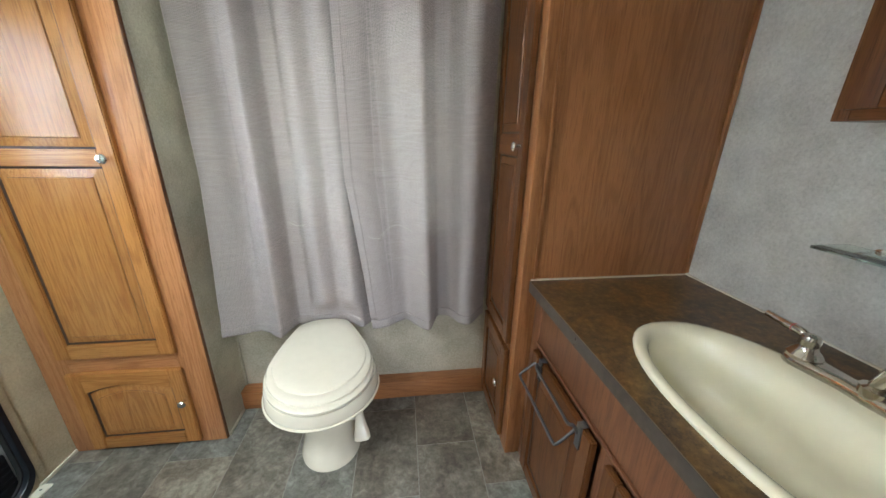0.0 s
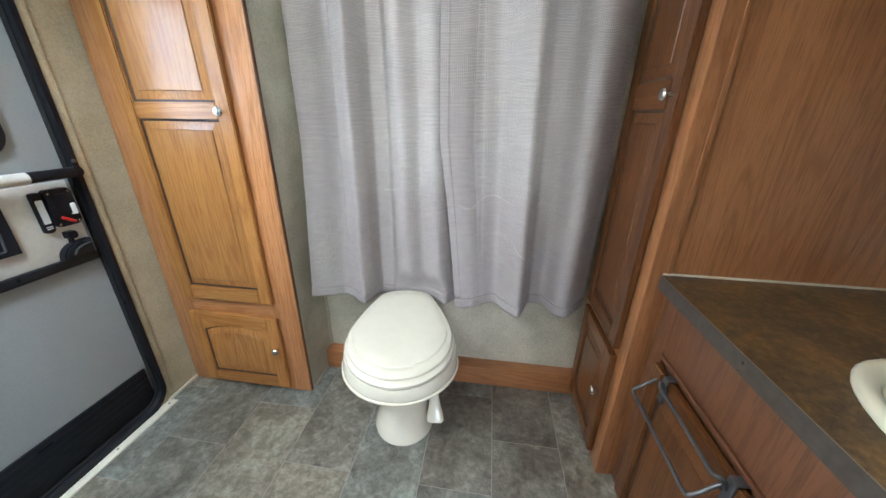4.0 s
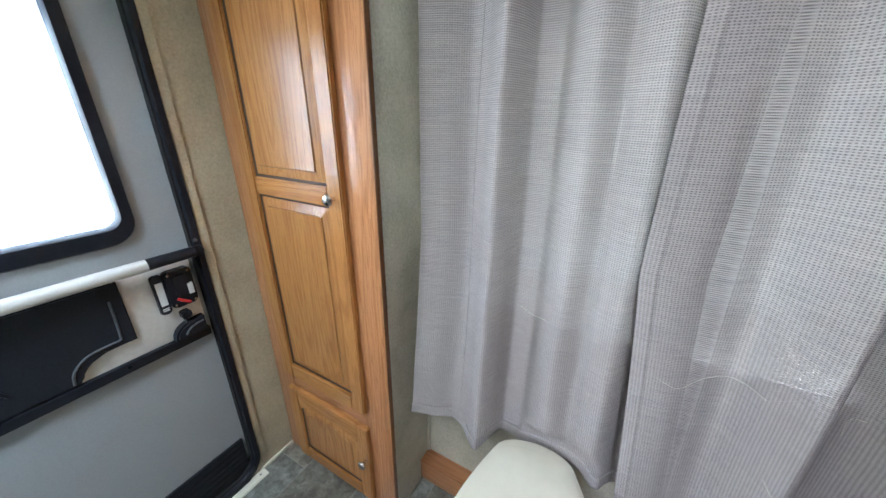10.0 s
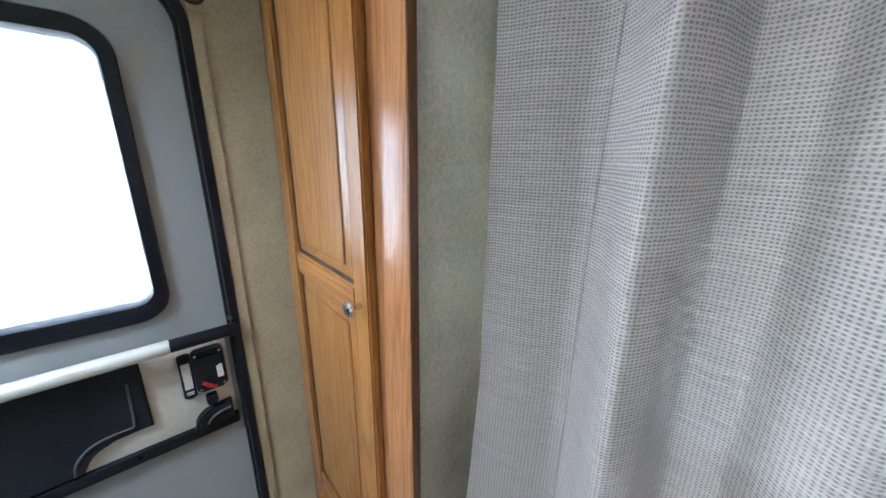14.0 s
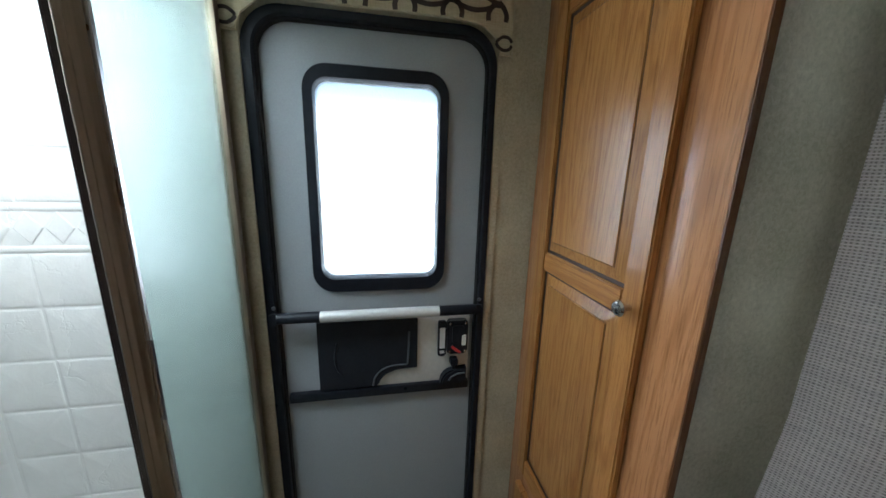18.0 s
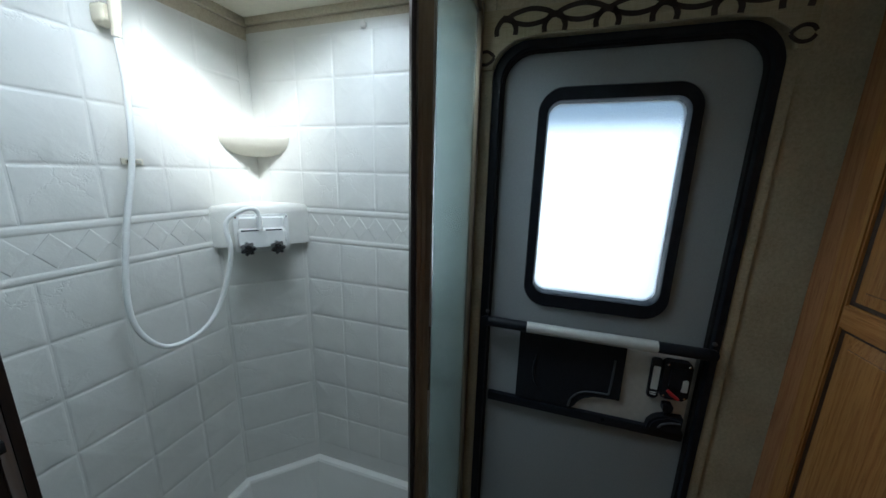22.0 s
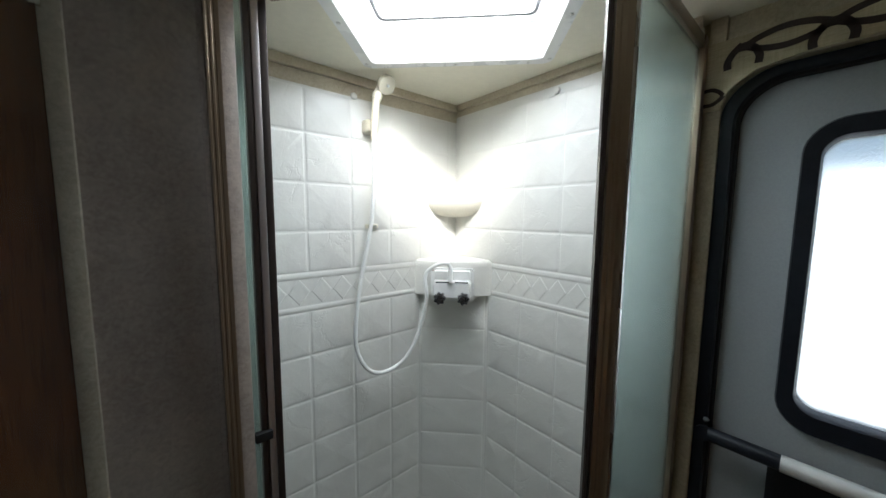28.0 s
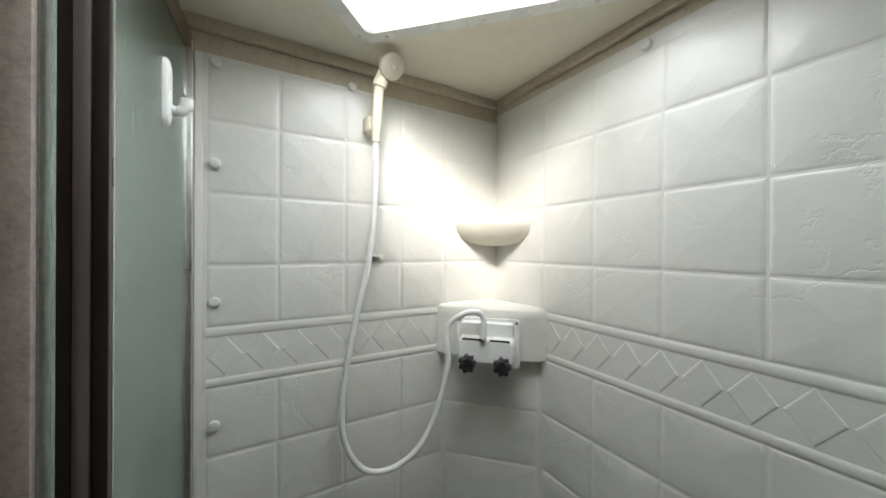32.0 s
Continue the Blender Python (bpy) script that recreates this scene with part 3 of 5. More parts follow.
# trims at the ceiling, wall feet and corners
for nm, b in (("trim", (-1.43, -0.66, -0.402, -0.388, ZC - 0.026, ZC)), ("trim", (-1.432, -1.418, -0.388, 0.40, ZC - 0.022, ZC))):
    solo(nm, box(*b, bevel=0.003), PAPER_PALE, "tan vinyl-wrapped ceiling trim over the shower wall", "trim", "structure")
solo("trim", box(XW, XW + 0.008, 1.092, 1.248, 0.0, 0.014, bevel=0.002), IVORY_DULL, "ivory strip along the foot of the wall", "trim", "structure")
solo("trim", box(-0.868, -0.862, 1.262, 1.41, 0.0, 0.012, bevel=0.002), PAPER, "greige strip at the foot of the niche wall", "trim", "structure")
solo("trim", box(XW, XW + 0.006, 1.1005, 1.125, 0.02, 1.78, bevel=0.002), PAPER_TAN, "vinyl-wrapped batten beside the door frame", "trim", "structure")
solo("trim", box(XW, XW + 0.016, 0.408, 0.438, 0.02, ZC, bevel=0.003), PAPER_TAN, "tan vinyl batten between the shower glass and the door", "trim", "structure")
solo("trim", box(-0.868, -0.858, YN - 0.010, YN, 0.09, ZC, bevel=0.003), PAPER, "greige corner bead", "trim", "structure")

# boxed-in skirting under the curtain
bb = thing("baseboard", (-0.26, 1.44, 0), "reddish wood boxed skirting under the rear window", "skirting", kind="structure")
part("front_board", box(-0.868, 0.345, 1.414, 1.426, 0.0, 0.092, 0.002), RED["x"], bb)
part("top_board", box(-0.868, 0.345, 1.410, YN, 0.092, 0.104, 0.003), RED["x"], bb)


# ---- rear window, blind and curtains ----
win = thing("window_1", (-0.26, YN, WZ0), "dark-framed rear window hidden behind curtains", "window", kind="structure")
pl = lambda u, v, w: Vector((u, YN - w, v))
part("window_frame", ring_frame(rounded(WX0 - 0.03, WX1 + 0.03, WZ0 - 0.03, WZ1 + 0.03, 0.06), rounded(WX0 + 0.012, WX1 - 0.012, WZ0 + 0.012, WZ1 - 0.012, 0.045), pl, -0.06, 0.012, lip=0.004), BLACK, win)
p = part("pane", box(WX0 + 0.008, WX1 - 0.008, YN + 0.045, YN + 0.050, WZ0 + 0.008, WZ1 - 0.008), CLEAR, win)
p.visible_shadow = False
blind = thing("window_blind", (-0.26, YN - 0.02, WZ1), "white slatted mini blind lowered over the rear window", "blind")
part("head_rail", box(WX0 - 0.14, WX1 + 0.05, YN - 0.045, YN - 0.016, WZ1 - 0.01, WZ1 + 0.025, 0.003), WHITE, blind)
part("bottom_rail", box(WX0 - 0.14, WX1 + 0.05, YN - 0.042, YN - 0.020, 0.899, 0.912, 0.003), WHITE, blind)
bm = bmesh.new()
rows = []
for k in range(5):
    a = k / 4 - 0.5
    rows.append((a * 0.0235, 0.0022 * (1 - 4 * a * a)))
tilt = radians(-56)
pr = [(y * math.cos(tilt) - z * math.sin(tilt), y * math.sin(tilt) + z * math.cos(tilt)) for y, z in rows]
CORD = 0.115   # the cords' holes
for xs, q in (((WX0 - 0.14, CORD - 0.003), pr), ((CORD + 0.003, WX1 + 0.05), pr), ((CORD - 0.003, CORD + 0.003), pr[:2]), ((CORD - 0.003, CORD + 0.003), pr[3:])):
    loft([[Vector((x, y, z)) for y, z in q] + [Vector((x, y, z - 0.0007)) for y, z in q[::-1]] for x in xs], bm)
first = part("slat", bm, WHITE, blind)
slat_mesh = first.data
first.location = Vector((0.0, YN - 0.031, 0.926)) - ORIGIN[blind.name] + Vector((0, 0, 0))
slat_mesh.transform(Matrix.Translation(ORIGIN[blind.name]))
for k in range(1, 38):
    o = new("slat", slat_mesh)
    o.parent = blind
    o.location = first.location + Vector((0, 0, 0.0203 * k))


def curtain(name, ctrl, ztop, hem, label, seed, drift, leading=False):
    """A pleated panel hanging from near the ceiling; ctrl rows of (x, y) give the folds at the hem; drift: how far its two edges lean towards the top."""
    rng = random.Random(seed)
    line = smooth_line([(x, y, 0) for x, y in ctrl], 14)
    n, m = len(line), 70
    run = [0.0]
    for a, b in zip(line, line[1:]):
        run.append(run[-1] + (b - a).length)
    mean = sum(p.y for p in line) / n
    bm = bmesh.new()
    uv = bm.loops.layers.uv.new("UVMap")

    def sheet(off, z0, z1, rows, cols=None):
        grid = []
        for j in range(rows + 1):
            z = z0 + (z1 - z0) * j / rows
            f = (z - hem) / (ztop - hem)
            row = []
            for i, p in enumerate(line[:cols]):
                ripple = 0.0035 * noise.noise(Vector((p.x * 9, z * 5, seed))) * (1 - 0.5 * f) + 0.0014 * noise.noise(Vector((p.x * 34, z * 19, seed)))
                d = p.y - mean
                y = p.y + 0.42 * (d + math.sqrt(d * d + 0.0004)) - 0.004 + ripple
                y = 1.426 - 0.006 * math.log1p(math.exp(min(30, (1.426 - y) / 0.006))) - off
                near = max(0, 1 - (abs(p.x + 0.42) / 0.17) ** 4) * max(0, min(1, (0.60 - z) / 0.07))
                y += max(0, 1.416 - y) * near
                lean = drift[0] * min(1, f * 2.2) if i < n * 0.2 else drift[0] * f
                x = p.x + lean * (1 - i / (n - 1)) + f * drift[1] * i / (n - 1) + 0.012 * noise.noise(Vector((p.x * 3, z * 1.6, seed + 3))) * (1 - f)
                dz = 0.004 * math.sin(run[i] * 23 + seed) * (1 - min(1, f * 6)) if f < 0.17 else 0
                row.append(bm.verts.new((x, y, z + dz)))
            grid.append(row)
        faces = []
        for j in range(rows):
            for i in range((cols or n) - 1):
                fc = bm.faces.new((grid[j][i], grid[j][i + 1], grid[j + 1][i + 1], grid[j + 1][i]))
                for lp, (jj, ii) in zip(fc.loops, ((j, i), (j, i + 1), (j + 1, i + 1), (j + 1, i))):
                    lp[uv].uv = (run[ii], z0 + (z1 - z0) * jj / rows)
                faces.append(fc)
        return faces

    sheet(0, hem, ztop, m)
    root = thing(name, (line[n // 2].x, mean, hem), label, "curtain", "curtains at the rear window")
    cloth = part("cloth", bm, FABRIC, root, smooth=180)
    sol = cloth.modifiers.new("thickness", "SOLIDIFY")
    sol.thickness = 0.0012
    bm = bmesh.new()
    uv = bm.loops.layers.uv.new("UVMap")
    sheet(0.0042, hem - 0.001, hem + 0.042, 5)
    h = part("hem", bm, FABRIC, root, "doubled stitched hem", smooth=180)
    sol = h.modifiers.new("thickness", "SOLIDIFY")
    sol.thickness = 0.002
    if not leading:
        return root
    bm = bmesh.new()
    uv = bm.loops.layers.uv.new("UVMap")
    sheet(0.0024, hem + 0.043, ztop, m, next(i for i, r in enumerate(run) if r > 0.026))
    h = part("side_hem", bm, FABRIC, root, "doubled stitched side edge", smooth=180)
    sol = h.modifiers.new("thickness", "SOLIDIFY")
    sol.thickness = 0.0016
    return root


HEM = 0.468
left_curtain = curtain("curtain", [(-0.840, 1.330), (-0.822, 1.338), (-0.775, 1.352), (-0.715, 1.376), (-0.66, 1.362), (-0.615, 1.322), (-0.592, 1.312), (-0.570, 1.345), (-0.548, 1.402), (-0.505, 1.412), (-0.455, 1.372), (-0.405, 1.352), (-0.355, 1.376), (-0.318, 1.362), (-0.275, 1.352), (-0.235, 1.388), (-0.205, 1.406), (-0.17, 1.414), (-0.12, 1.416)],
        1.93, HEM, "grey woven curtain panel with soft folds, drawn closed", 1, (0.046, -0.075))
right_curtain = curtain("curtain", [(-0.210, 1.348), (-0.185, 1.346), (-0.14, 1.354), (-0.10, 1.372), (-0.055, 1.384), (-0.01, 1.352), (0.03, 1.316), (0.052, 1.318), (0.075, 1.366), (0.11, 1.408), (0.155, 1.392), (0.20, 1.352), (0.235, 1.342), (0.275, 1.368), (0.318, 1.402)],
        1.93, HEM + 0.004, "grey woven curtain panel drawn closed beside the tall cabinet", 5, (-0.075, 0.0), True)
# thin pale strands that stand in for lines of light on the cloth
for owner, rows in ((right_curtain, [(-0.208, 1.344, 0.906), (-0.166, 1.344, 0.895), (-0.131, 1.352, 0.931), (-0.09, 1.360, 0.949), (-0.041, 1.364, 0.928), (-0.013, 1.343, 0.911)]), (right_curtain, [(0.066, 1.335, 0.915), (0.085, 1.37, 0.928), (0.119, 1.394, 0.916)]),
                    (right_curtain, [(0.004, 1.325, 0.763), (0.026, 1.308, 0.734), (0.044, 1.306, 0.724)]), (left_curtain, [(-0.525, 1.396, 0.955), (-0.491, 1.392, 0.942), (-0.453, 1.362, 0.955)])):
    part("loose_thread", tube(smooth_line(rows, 6), 0.00045, 6), IVORY_DULL, owner, "thin pale strand in place of a line of light")
rod = thing("curtain_rod", (-0.26, 1.385, 1.93), "white rod carrying both curtains", "curtain rod")
part("rod", tube([(-0.866, 1.385, 1.936), (0.342, 1.385, 1.936)], 0.009), WHITE, rod)


# ---- cabinet doors ----
def knob(parent, at, axis):
    """A turned round knob, its stem starting at the given place."""
    k = part("knob", lathe([(0.006, -0.002), (0.006, 0.012), (0.010, 0.016), (0.0155, 0.020), (0.016, 0.024), (0.0125, 0.0285), (0.004, 0.030)], at, axis, 24), NICKEL, parent, "brushed nickel round knob")
    return k


def panel_door(root, place, u0, u1, v0, v1, panels, mats, thick=0.02, stile=0.052, name="door"):
    """A framed door with raised panels. panels: rows of (lower edge, upper edge, arch height) of each field. Returns the door."""
    ou, ov = mats

    def bar(a0, a1, b0, b1, w0=0.0, w1=thick, bev=0.0035):
        q = bmesh.new()
        vs = [q.verts.new(place(u, v, w)) for u in (a0, a1) for v in (b0, b1) for w in (w0, w1)]
        for f in ((0, 1, 3, 2), (4, 6, 7, 5), (0, 4, 5, 1), (2, 3, 7, 6), (0, 2, 6, 4), (1, 5, 7, 3)):
            q.faces.new([vs[i] for i in f])
        bmesh.ops.bevel(q, geom=list(q.edges), offset=bev, segments=2, affect="EDGES")
        return q

    door = part(name, bar(u0, u0 + stile, v0, v1), ov, root)
    part("stile", bar(u1 - stile, u1, v0, v1), ov, door)
    edges = [v0] + [e for p in panels for e in p[:2]] + [v1]
    for k in range(0, len(edges), 2):
        a, b = edges[k], edges[k + 1]
        arch = panels[k // 2 - 1][2] if k else 0.0
        if arch:
            n = 20
            low = [(u0 + stile + (u1 - u0 - 2 * stile) * i / n, a - arch + arch * math.sin(math.pi * i / n) ** 0.8) for i in range(n + 1)]
            part("rail", slab(low + [(u1 - stile, b), (u0 + stile, b)], place, 0.0, thick - 0.0006, bevel=0.002), ou, door)
        else:
            part("rail", bar(u0 + stile + 0.0003, u1 - stile - 0.0003, a, b, w1=thick - 0.0006), ou, door)
    for a, b, arch in panels:
        n = 20
        l, r = u0 + stile, u1 - stile

        def outline(d):
            top = [(l + d + (r - l - 2 * d) * i / n, b - d - arch + (arch * math.sin(math.pi * i / n) ** 0.8 if arch else 0)) for i in range(n + 1)]
            return [(l + d, a + d)] + top + [(r - d, a + d)]

        loops = [[place(u, v, w) for u, v in outline(d)] for d, w in ((-0.004, thick * 0.25), (0.004, thick * 0.25), (0.0055, thick * 0.40), (0.034, thick * 0.78), (0.0365, thick * 0.93))]
        q = loft(loops, cap=False)
        q.faces.new([v for v in q.verts][-len(loops[-1]):])
        part("panel", q, ov, door)
        groove = [[place(u, v, w) for u, v in outline(d)] for d, w in ((-0.003, thick * 0.60), (0.0078, thick * 0.445))]
        edge = [[place(u, v, w) for u, v in outline(d)] for d, w in ((0.0335, thick * 0.79), (0.0352, thick * 0.82))]
        part("glazed_line", loft(edge, cap=False), GLAZE, door)
        part("glazed_groove", loft(groove, cap=False), GLAZE, door, "dark glaze in the groove")
    return door


# ---- linen cupboard ----
LY = 1.25
lin = thing("linen_cupboard", (-1.17, LY, 0), "honey oak built-in linen cupboard with closed doors", "cupboard")
fs = facing_south(LY + 0.012)
part("face_stile", box(XW + 0.004, -1.372, LY - 0.004, LY + 0.014, 0.0, ZC, 0.002), LAM["z"], lin, "rosy wood-grain stile")
part("face_stile", box(-0.982, -0.872, LY - 0.004, LY + 0.014, 0.0, ZC, 0.002), LAM["z"], lin, "rosy wood-grain stile")
part("edge_strip", box(-0.8718, -0.8690, LY - 0.003, LY + 0.0135, 0.0, ZC, 0.0008), OAKR["z"], lin, "dark edge strip")
for z0, z1 in ((0.0, 0.04), (0.388, 0.492), (1.88, ZC)):
    part("face_rail", box(-1.3715, -0.9825, LY - 0.003, LY + 0.013, z0, z1, 0.002), LAM["x"], lin)
part("carcass", box(XW + 0.004, -0.887, LY + 0.016, YN - 0.004, 0.0, ZC - 0.004), LAM["z"], lin)
fs = facing_south(LY - 0.004)
d = panel_door(lin, fs, -1.384, -0.968, 0.472, 1.895, [(0.535, 1.192, 0), (1.245, 1.84, 0)], (OAK["x"], OAK["z"]))
knob(d, (-0.995, LY - 0.024, 1.218), "-y")
d = panel_door(lin, fs, -1.384, -0.966, 0.022, 0.402, [(0.078, 0.345, 0.035)], (OAK["x"], OAK["z"]))
knob(d, (-0.982, LY - 0.024, 0.245), "-y")
for z in (0.095, 0.315):
    part("hinge", lathe([(0.0045, 0), (0.005, 0.006), (0.005, 0.034), (0.0045, 0.04)], (-1.390, LY - 0.009, z), "z", 12), NICKEL, lin, "nickel hinge knuckle")

# ---- tall cabinet beside the washbasin ----
TX, TY = 0.350, 1.046
tall = thing("tall_cabinet", (TX, 1.25, 0), "reddish oak tall cabinet with two closed doors", "cabinet")
part("side_panel", box(TX + 0.048, XE - 0.002, TY, TY + 0.012, 0.0, ZC, 0.001), RED["z"], tall, "plain reddish wood-grain side panel")
part("corner_post", box(TX, TX + 0.0475, TY - 0.004, TY + 0.055, 0.0, ZC, 0.004), RED["z"], tall)
part("cover_bead", box(TX + 0.040, TX + 0.052, TY - 0.007, TY - 0.0035, 0.82, ZC, 0.0015), RED["z"], tall)
part("wall_bead", box(XE - 0.016, XE - 0.002, TY - 0.010, TY - 0.0005, 0.83, ZC, 0.003), RED["z"], tall)
part("far_stile", box(TX, TX + 0.018, 1.43, YN - 0.002, 0.0, ZC, 0.002), RED["z"], tall)
for z0, z1 in ((0.0, 0.06), (0.47, 0.54), (1.89, ZC)):
    part("face_rail", box(TX + 0.001, TX + 0.017, TY + 0.0555, 1.4295, z0, z1, 0.002), RED["y"], tall)
part("carcass", box(TX + 0.02, XE - 0.004, TY + 0.056, YN - 0.004, 0.0, ZC - 0.004), RED["z"], tall)
fw = facing_west(TX - 0.001)
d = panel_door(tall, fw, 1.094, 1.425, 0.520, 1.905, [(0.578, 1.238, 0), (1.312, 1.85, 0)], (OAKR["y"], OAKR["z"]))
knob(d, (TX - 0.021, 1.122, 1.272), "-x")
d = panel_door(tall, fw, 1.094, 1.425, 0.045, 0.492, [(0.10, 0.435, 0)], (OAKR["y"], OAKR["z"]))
knob(d, (TX - 0.021, 1.122, 0.315), "-x")

# ---- washbasin cabinet ----
VX = 0.410
van = thing("washbasin_cabinet", (0.7, 0.32, 0), "reddish oak washbasin cabinet with panelled doors", "cabinet")
V0 = YP + 0.004
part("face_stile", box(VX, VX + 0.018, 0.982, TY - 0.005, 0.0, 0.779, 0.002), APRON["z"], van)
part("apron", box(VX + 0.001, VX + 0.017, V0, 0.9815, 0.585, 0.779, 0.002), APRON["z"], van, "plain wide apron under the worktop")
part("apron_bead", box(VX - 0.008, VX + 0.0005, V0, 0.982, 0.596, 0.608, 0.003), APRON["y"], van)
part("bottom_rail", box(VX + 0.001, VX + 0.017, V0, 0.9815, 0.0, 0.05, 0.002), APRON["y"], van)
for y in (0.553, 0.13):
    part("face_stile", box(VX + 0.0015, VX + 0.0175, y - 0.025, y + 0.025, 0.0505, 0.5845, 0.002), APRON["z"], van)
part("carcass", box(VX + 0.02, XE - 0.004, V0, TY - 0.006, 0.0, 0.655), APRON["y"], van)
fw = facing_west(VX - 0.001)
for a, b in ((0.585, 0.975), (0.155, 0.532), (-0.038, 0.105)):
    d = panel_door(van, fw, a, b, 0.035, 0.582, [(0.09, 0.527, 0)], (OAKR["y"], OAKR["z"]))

# towel rail hooked over the door
rail = thing("towel_rail", (VX - 0.02, 0.76, 0.5), "grey wire double towel rail hooked over the cabinet door", "towel rail")
for y in (0.635, 0.895):
    part("bracket", box(VX - 0.0265, VX - 0.0215, y - 0.011, y + 0.011, 0.515, 0.589, 0.001), GREYMETAL, rail)
    part("hook", box(VX - 0.0265, VX + 0.000, y - 0.011, y + 0.011, 0.5895, 0.5925, 0.0008), GREYMETAL, rail)
for dx, z, ya, yb in ((-0.050, 0.583, 0.640, 0.880), (-0.080, 0.512, 0.650, 0.928)):
    part("bar", tube(smooth_line([(VX - 0.026, ya, 0.56), (VX + dx + 0.008, ya - 0.002, z + 0.006), (VX + dx, ya + 0.012, z), (VX + dx, ya + 0.06, z), (VX + dx, yb - 0.06, z), (VX + dx, yb - 0.012, z), (VX + dx + 0.008, yb + 0.002, z + 0.006), (VX - 0.026, yb, 0.56)], 6), 0.0044, 10), GREYMETAL, rail)

# ---- worktop, sink and tap ----
CT = 0.82
SINK = Vector((0.628, 0.405, CT))


def oval(a, b, z, n=48, dx=0.0, dy=0.0, back=0.98):
    """The basin's outline: an oval, straighter along the back."""
    out = []
    for k in range(n):
        t = 2 * math.pi * k / n
        c, s = math.cos(t), math.sin(t)
        x = a * math.copysign(abs(c) ** 0.86, c) * (0.91 if c < 0 else back)
        out.append(Vector((SINK.x + dx + x, SINK.y + dy + b * math.copysign(abs(s) ** 0.92, s), z)))
    return out


bm = bmesh.new()
x0, x1, y0, y1 = 0.380, XE - 0.001, V0, TY - 0.006
hole = oval(0.190, 0.300, 0)


def rim_pt(p):
    d = Vector((p.x - SINK.x, p.y - SINK.y))
    ts = []
    if d.x:
        ts.append(((x1 if d.x > 0 else x0) - SINK.x) / d.x)
    if d.y:
        ts.append(((y1 if d.y > 0 else y0) - SINK.y) / d.y)
    t = min(t for t in ts if t > 0)
    return SINK.x + d.x * t, SINK.y + d.y * t


out_xy = [rim_pt(p) for p in hole]
for cx, cy in ((x0, y0), (x0, y1), (x1, y0), (x1, y1)):
    k = min(range(48), key=lambda i: (out_xy[i][0] - cx) ** 2 + (out_xy[i][1] - cy) ** 2)
    out_xy[k] = (cx, cy)
inn = [(p.x, p.y) for p in hole]
loops = [[Vector((x, y, z)) for x, y in lp] for lp, z in ((inn, CT - 0.04), (out_xy, CT - 0.04), (out_xy, CT), (inn, CT))]
loft(loops, bm, cap=False)
r0 = [v for v in bm.verts][:48]
r3 = [v for v in bm.verts][-48:]
for k in range(48):
    bm.faces.new((r3[k], r3[(k + 1) % 48], r0[(k + 1) % 48], r0[k]))
top = solo("worktop", bm, COUNTER, "dark brown stone-look laminate worktop with an inset basin", "worktop", base=(0.69, 0.32, CT - 0.04), smooth=30)
part("edge_band", box(x0 - 0.0014, x0 + 0.0002, y0, y1, CT - 0.0400, CT - 0.0021), EDGEBAND, top, "dark grey-brown edge band")
part("edge_seam", box(x0 - 0.0012, x0 + 0.0002, y0, y1, CT - 0.0020, CT - 0.0004), BRONZE, top, "pale seam along the top edge")
sealant = thing("sealant_bead", (0.69, 1.03, CT), "ivory sealant strip round the worktop's back edges", "sealant")
part("strip", box(x0 + 0.002, x1 - 0.008, y1 - 0.002, y1 + 0.005, CT + 0.0005, CT + 0.006, 0.002), IVORY, sealant)
part("strip", box(x1 - 0.007, x1 - 0.0005, y0, y1 + 0.005, CT + 0.0005, CT + 0.006, 0.002), IVORY, sealant)

sink = thing("sink", tuple(SINK), "glossy ivory oval basin set into the worktop", "sink")
bm = bmesh.new()
prof = [(0.207, 0.322, 0.001, 0), (0.208, 0.323, 0.008, 0), (0.203, 0.318, 0.014, 0), (0.192, 0.306, 0.0155, 0), (0.182, 0.292, 0.012, 0.70), (0.174, 0.283, 0.0, 0.66), (0.167, 0.272, -0.035, 0.66), (0.154, 0.250, -0.09, 0.68), (0.130, 0.205, -0.128, 0.75), (0.088, 0.130, -0.146, 0.85), (0.040, 0.05, -0.152, 0.98), (0.022, 0.022, -0.1535, 0.98)]
loft([oval(a, b, CT + z, dx=-0.012 if z < -0.02 else 0, back=k or 0.98) for a, b, z, k in prof], bm, cap=False)
bm.faces.new([v for v in bm.verts][-48:])
part("bowl", bm, BISCUIT, sink, smooth=60)
part("drain", lathe([(0.024, 0), (0.024, 0.002), (0.018, 0.0025), (0.015, 0.0005)], (SINK.x - 0.012, SINK.y, CT - 0.1532)), CHROME, sink)

TXC, TYC, TZ = 0.812, 0.413, CT + 0.0150
tap = thing("tap", (TXC, TYC, TZ), "polished centre-set tap with two lever handles", "tap")
pl = lambda u, v, w: Vector((TXC + u, TYC + v, TZ + w))


def waisted(r, l, waist, n=12):
    """A plate outline, round at both ends and drawn in between."""
    a = [(r * math.cos(radians(210 * k / n - 15)), l + r * math.sin(radians(210 * k / n - 15))) for k in range(n + 1)]
    side = [(-waist, 0.35 * l), (-waist * 1.12, 0.0), (-waist, -0.35 * l)]
    return a + side + [(-u, -v) for u, v in a] + [(-u, -v) for u, v in side]


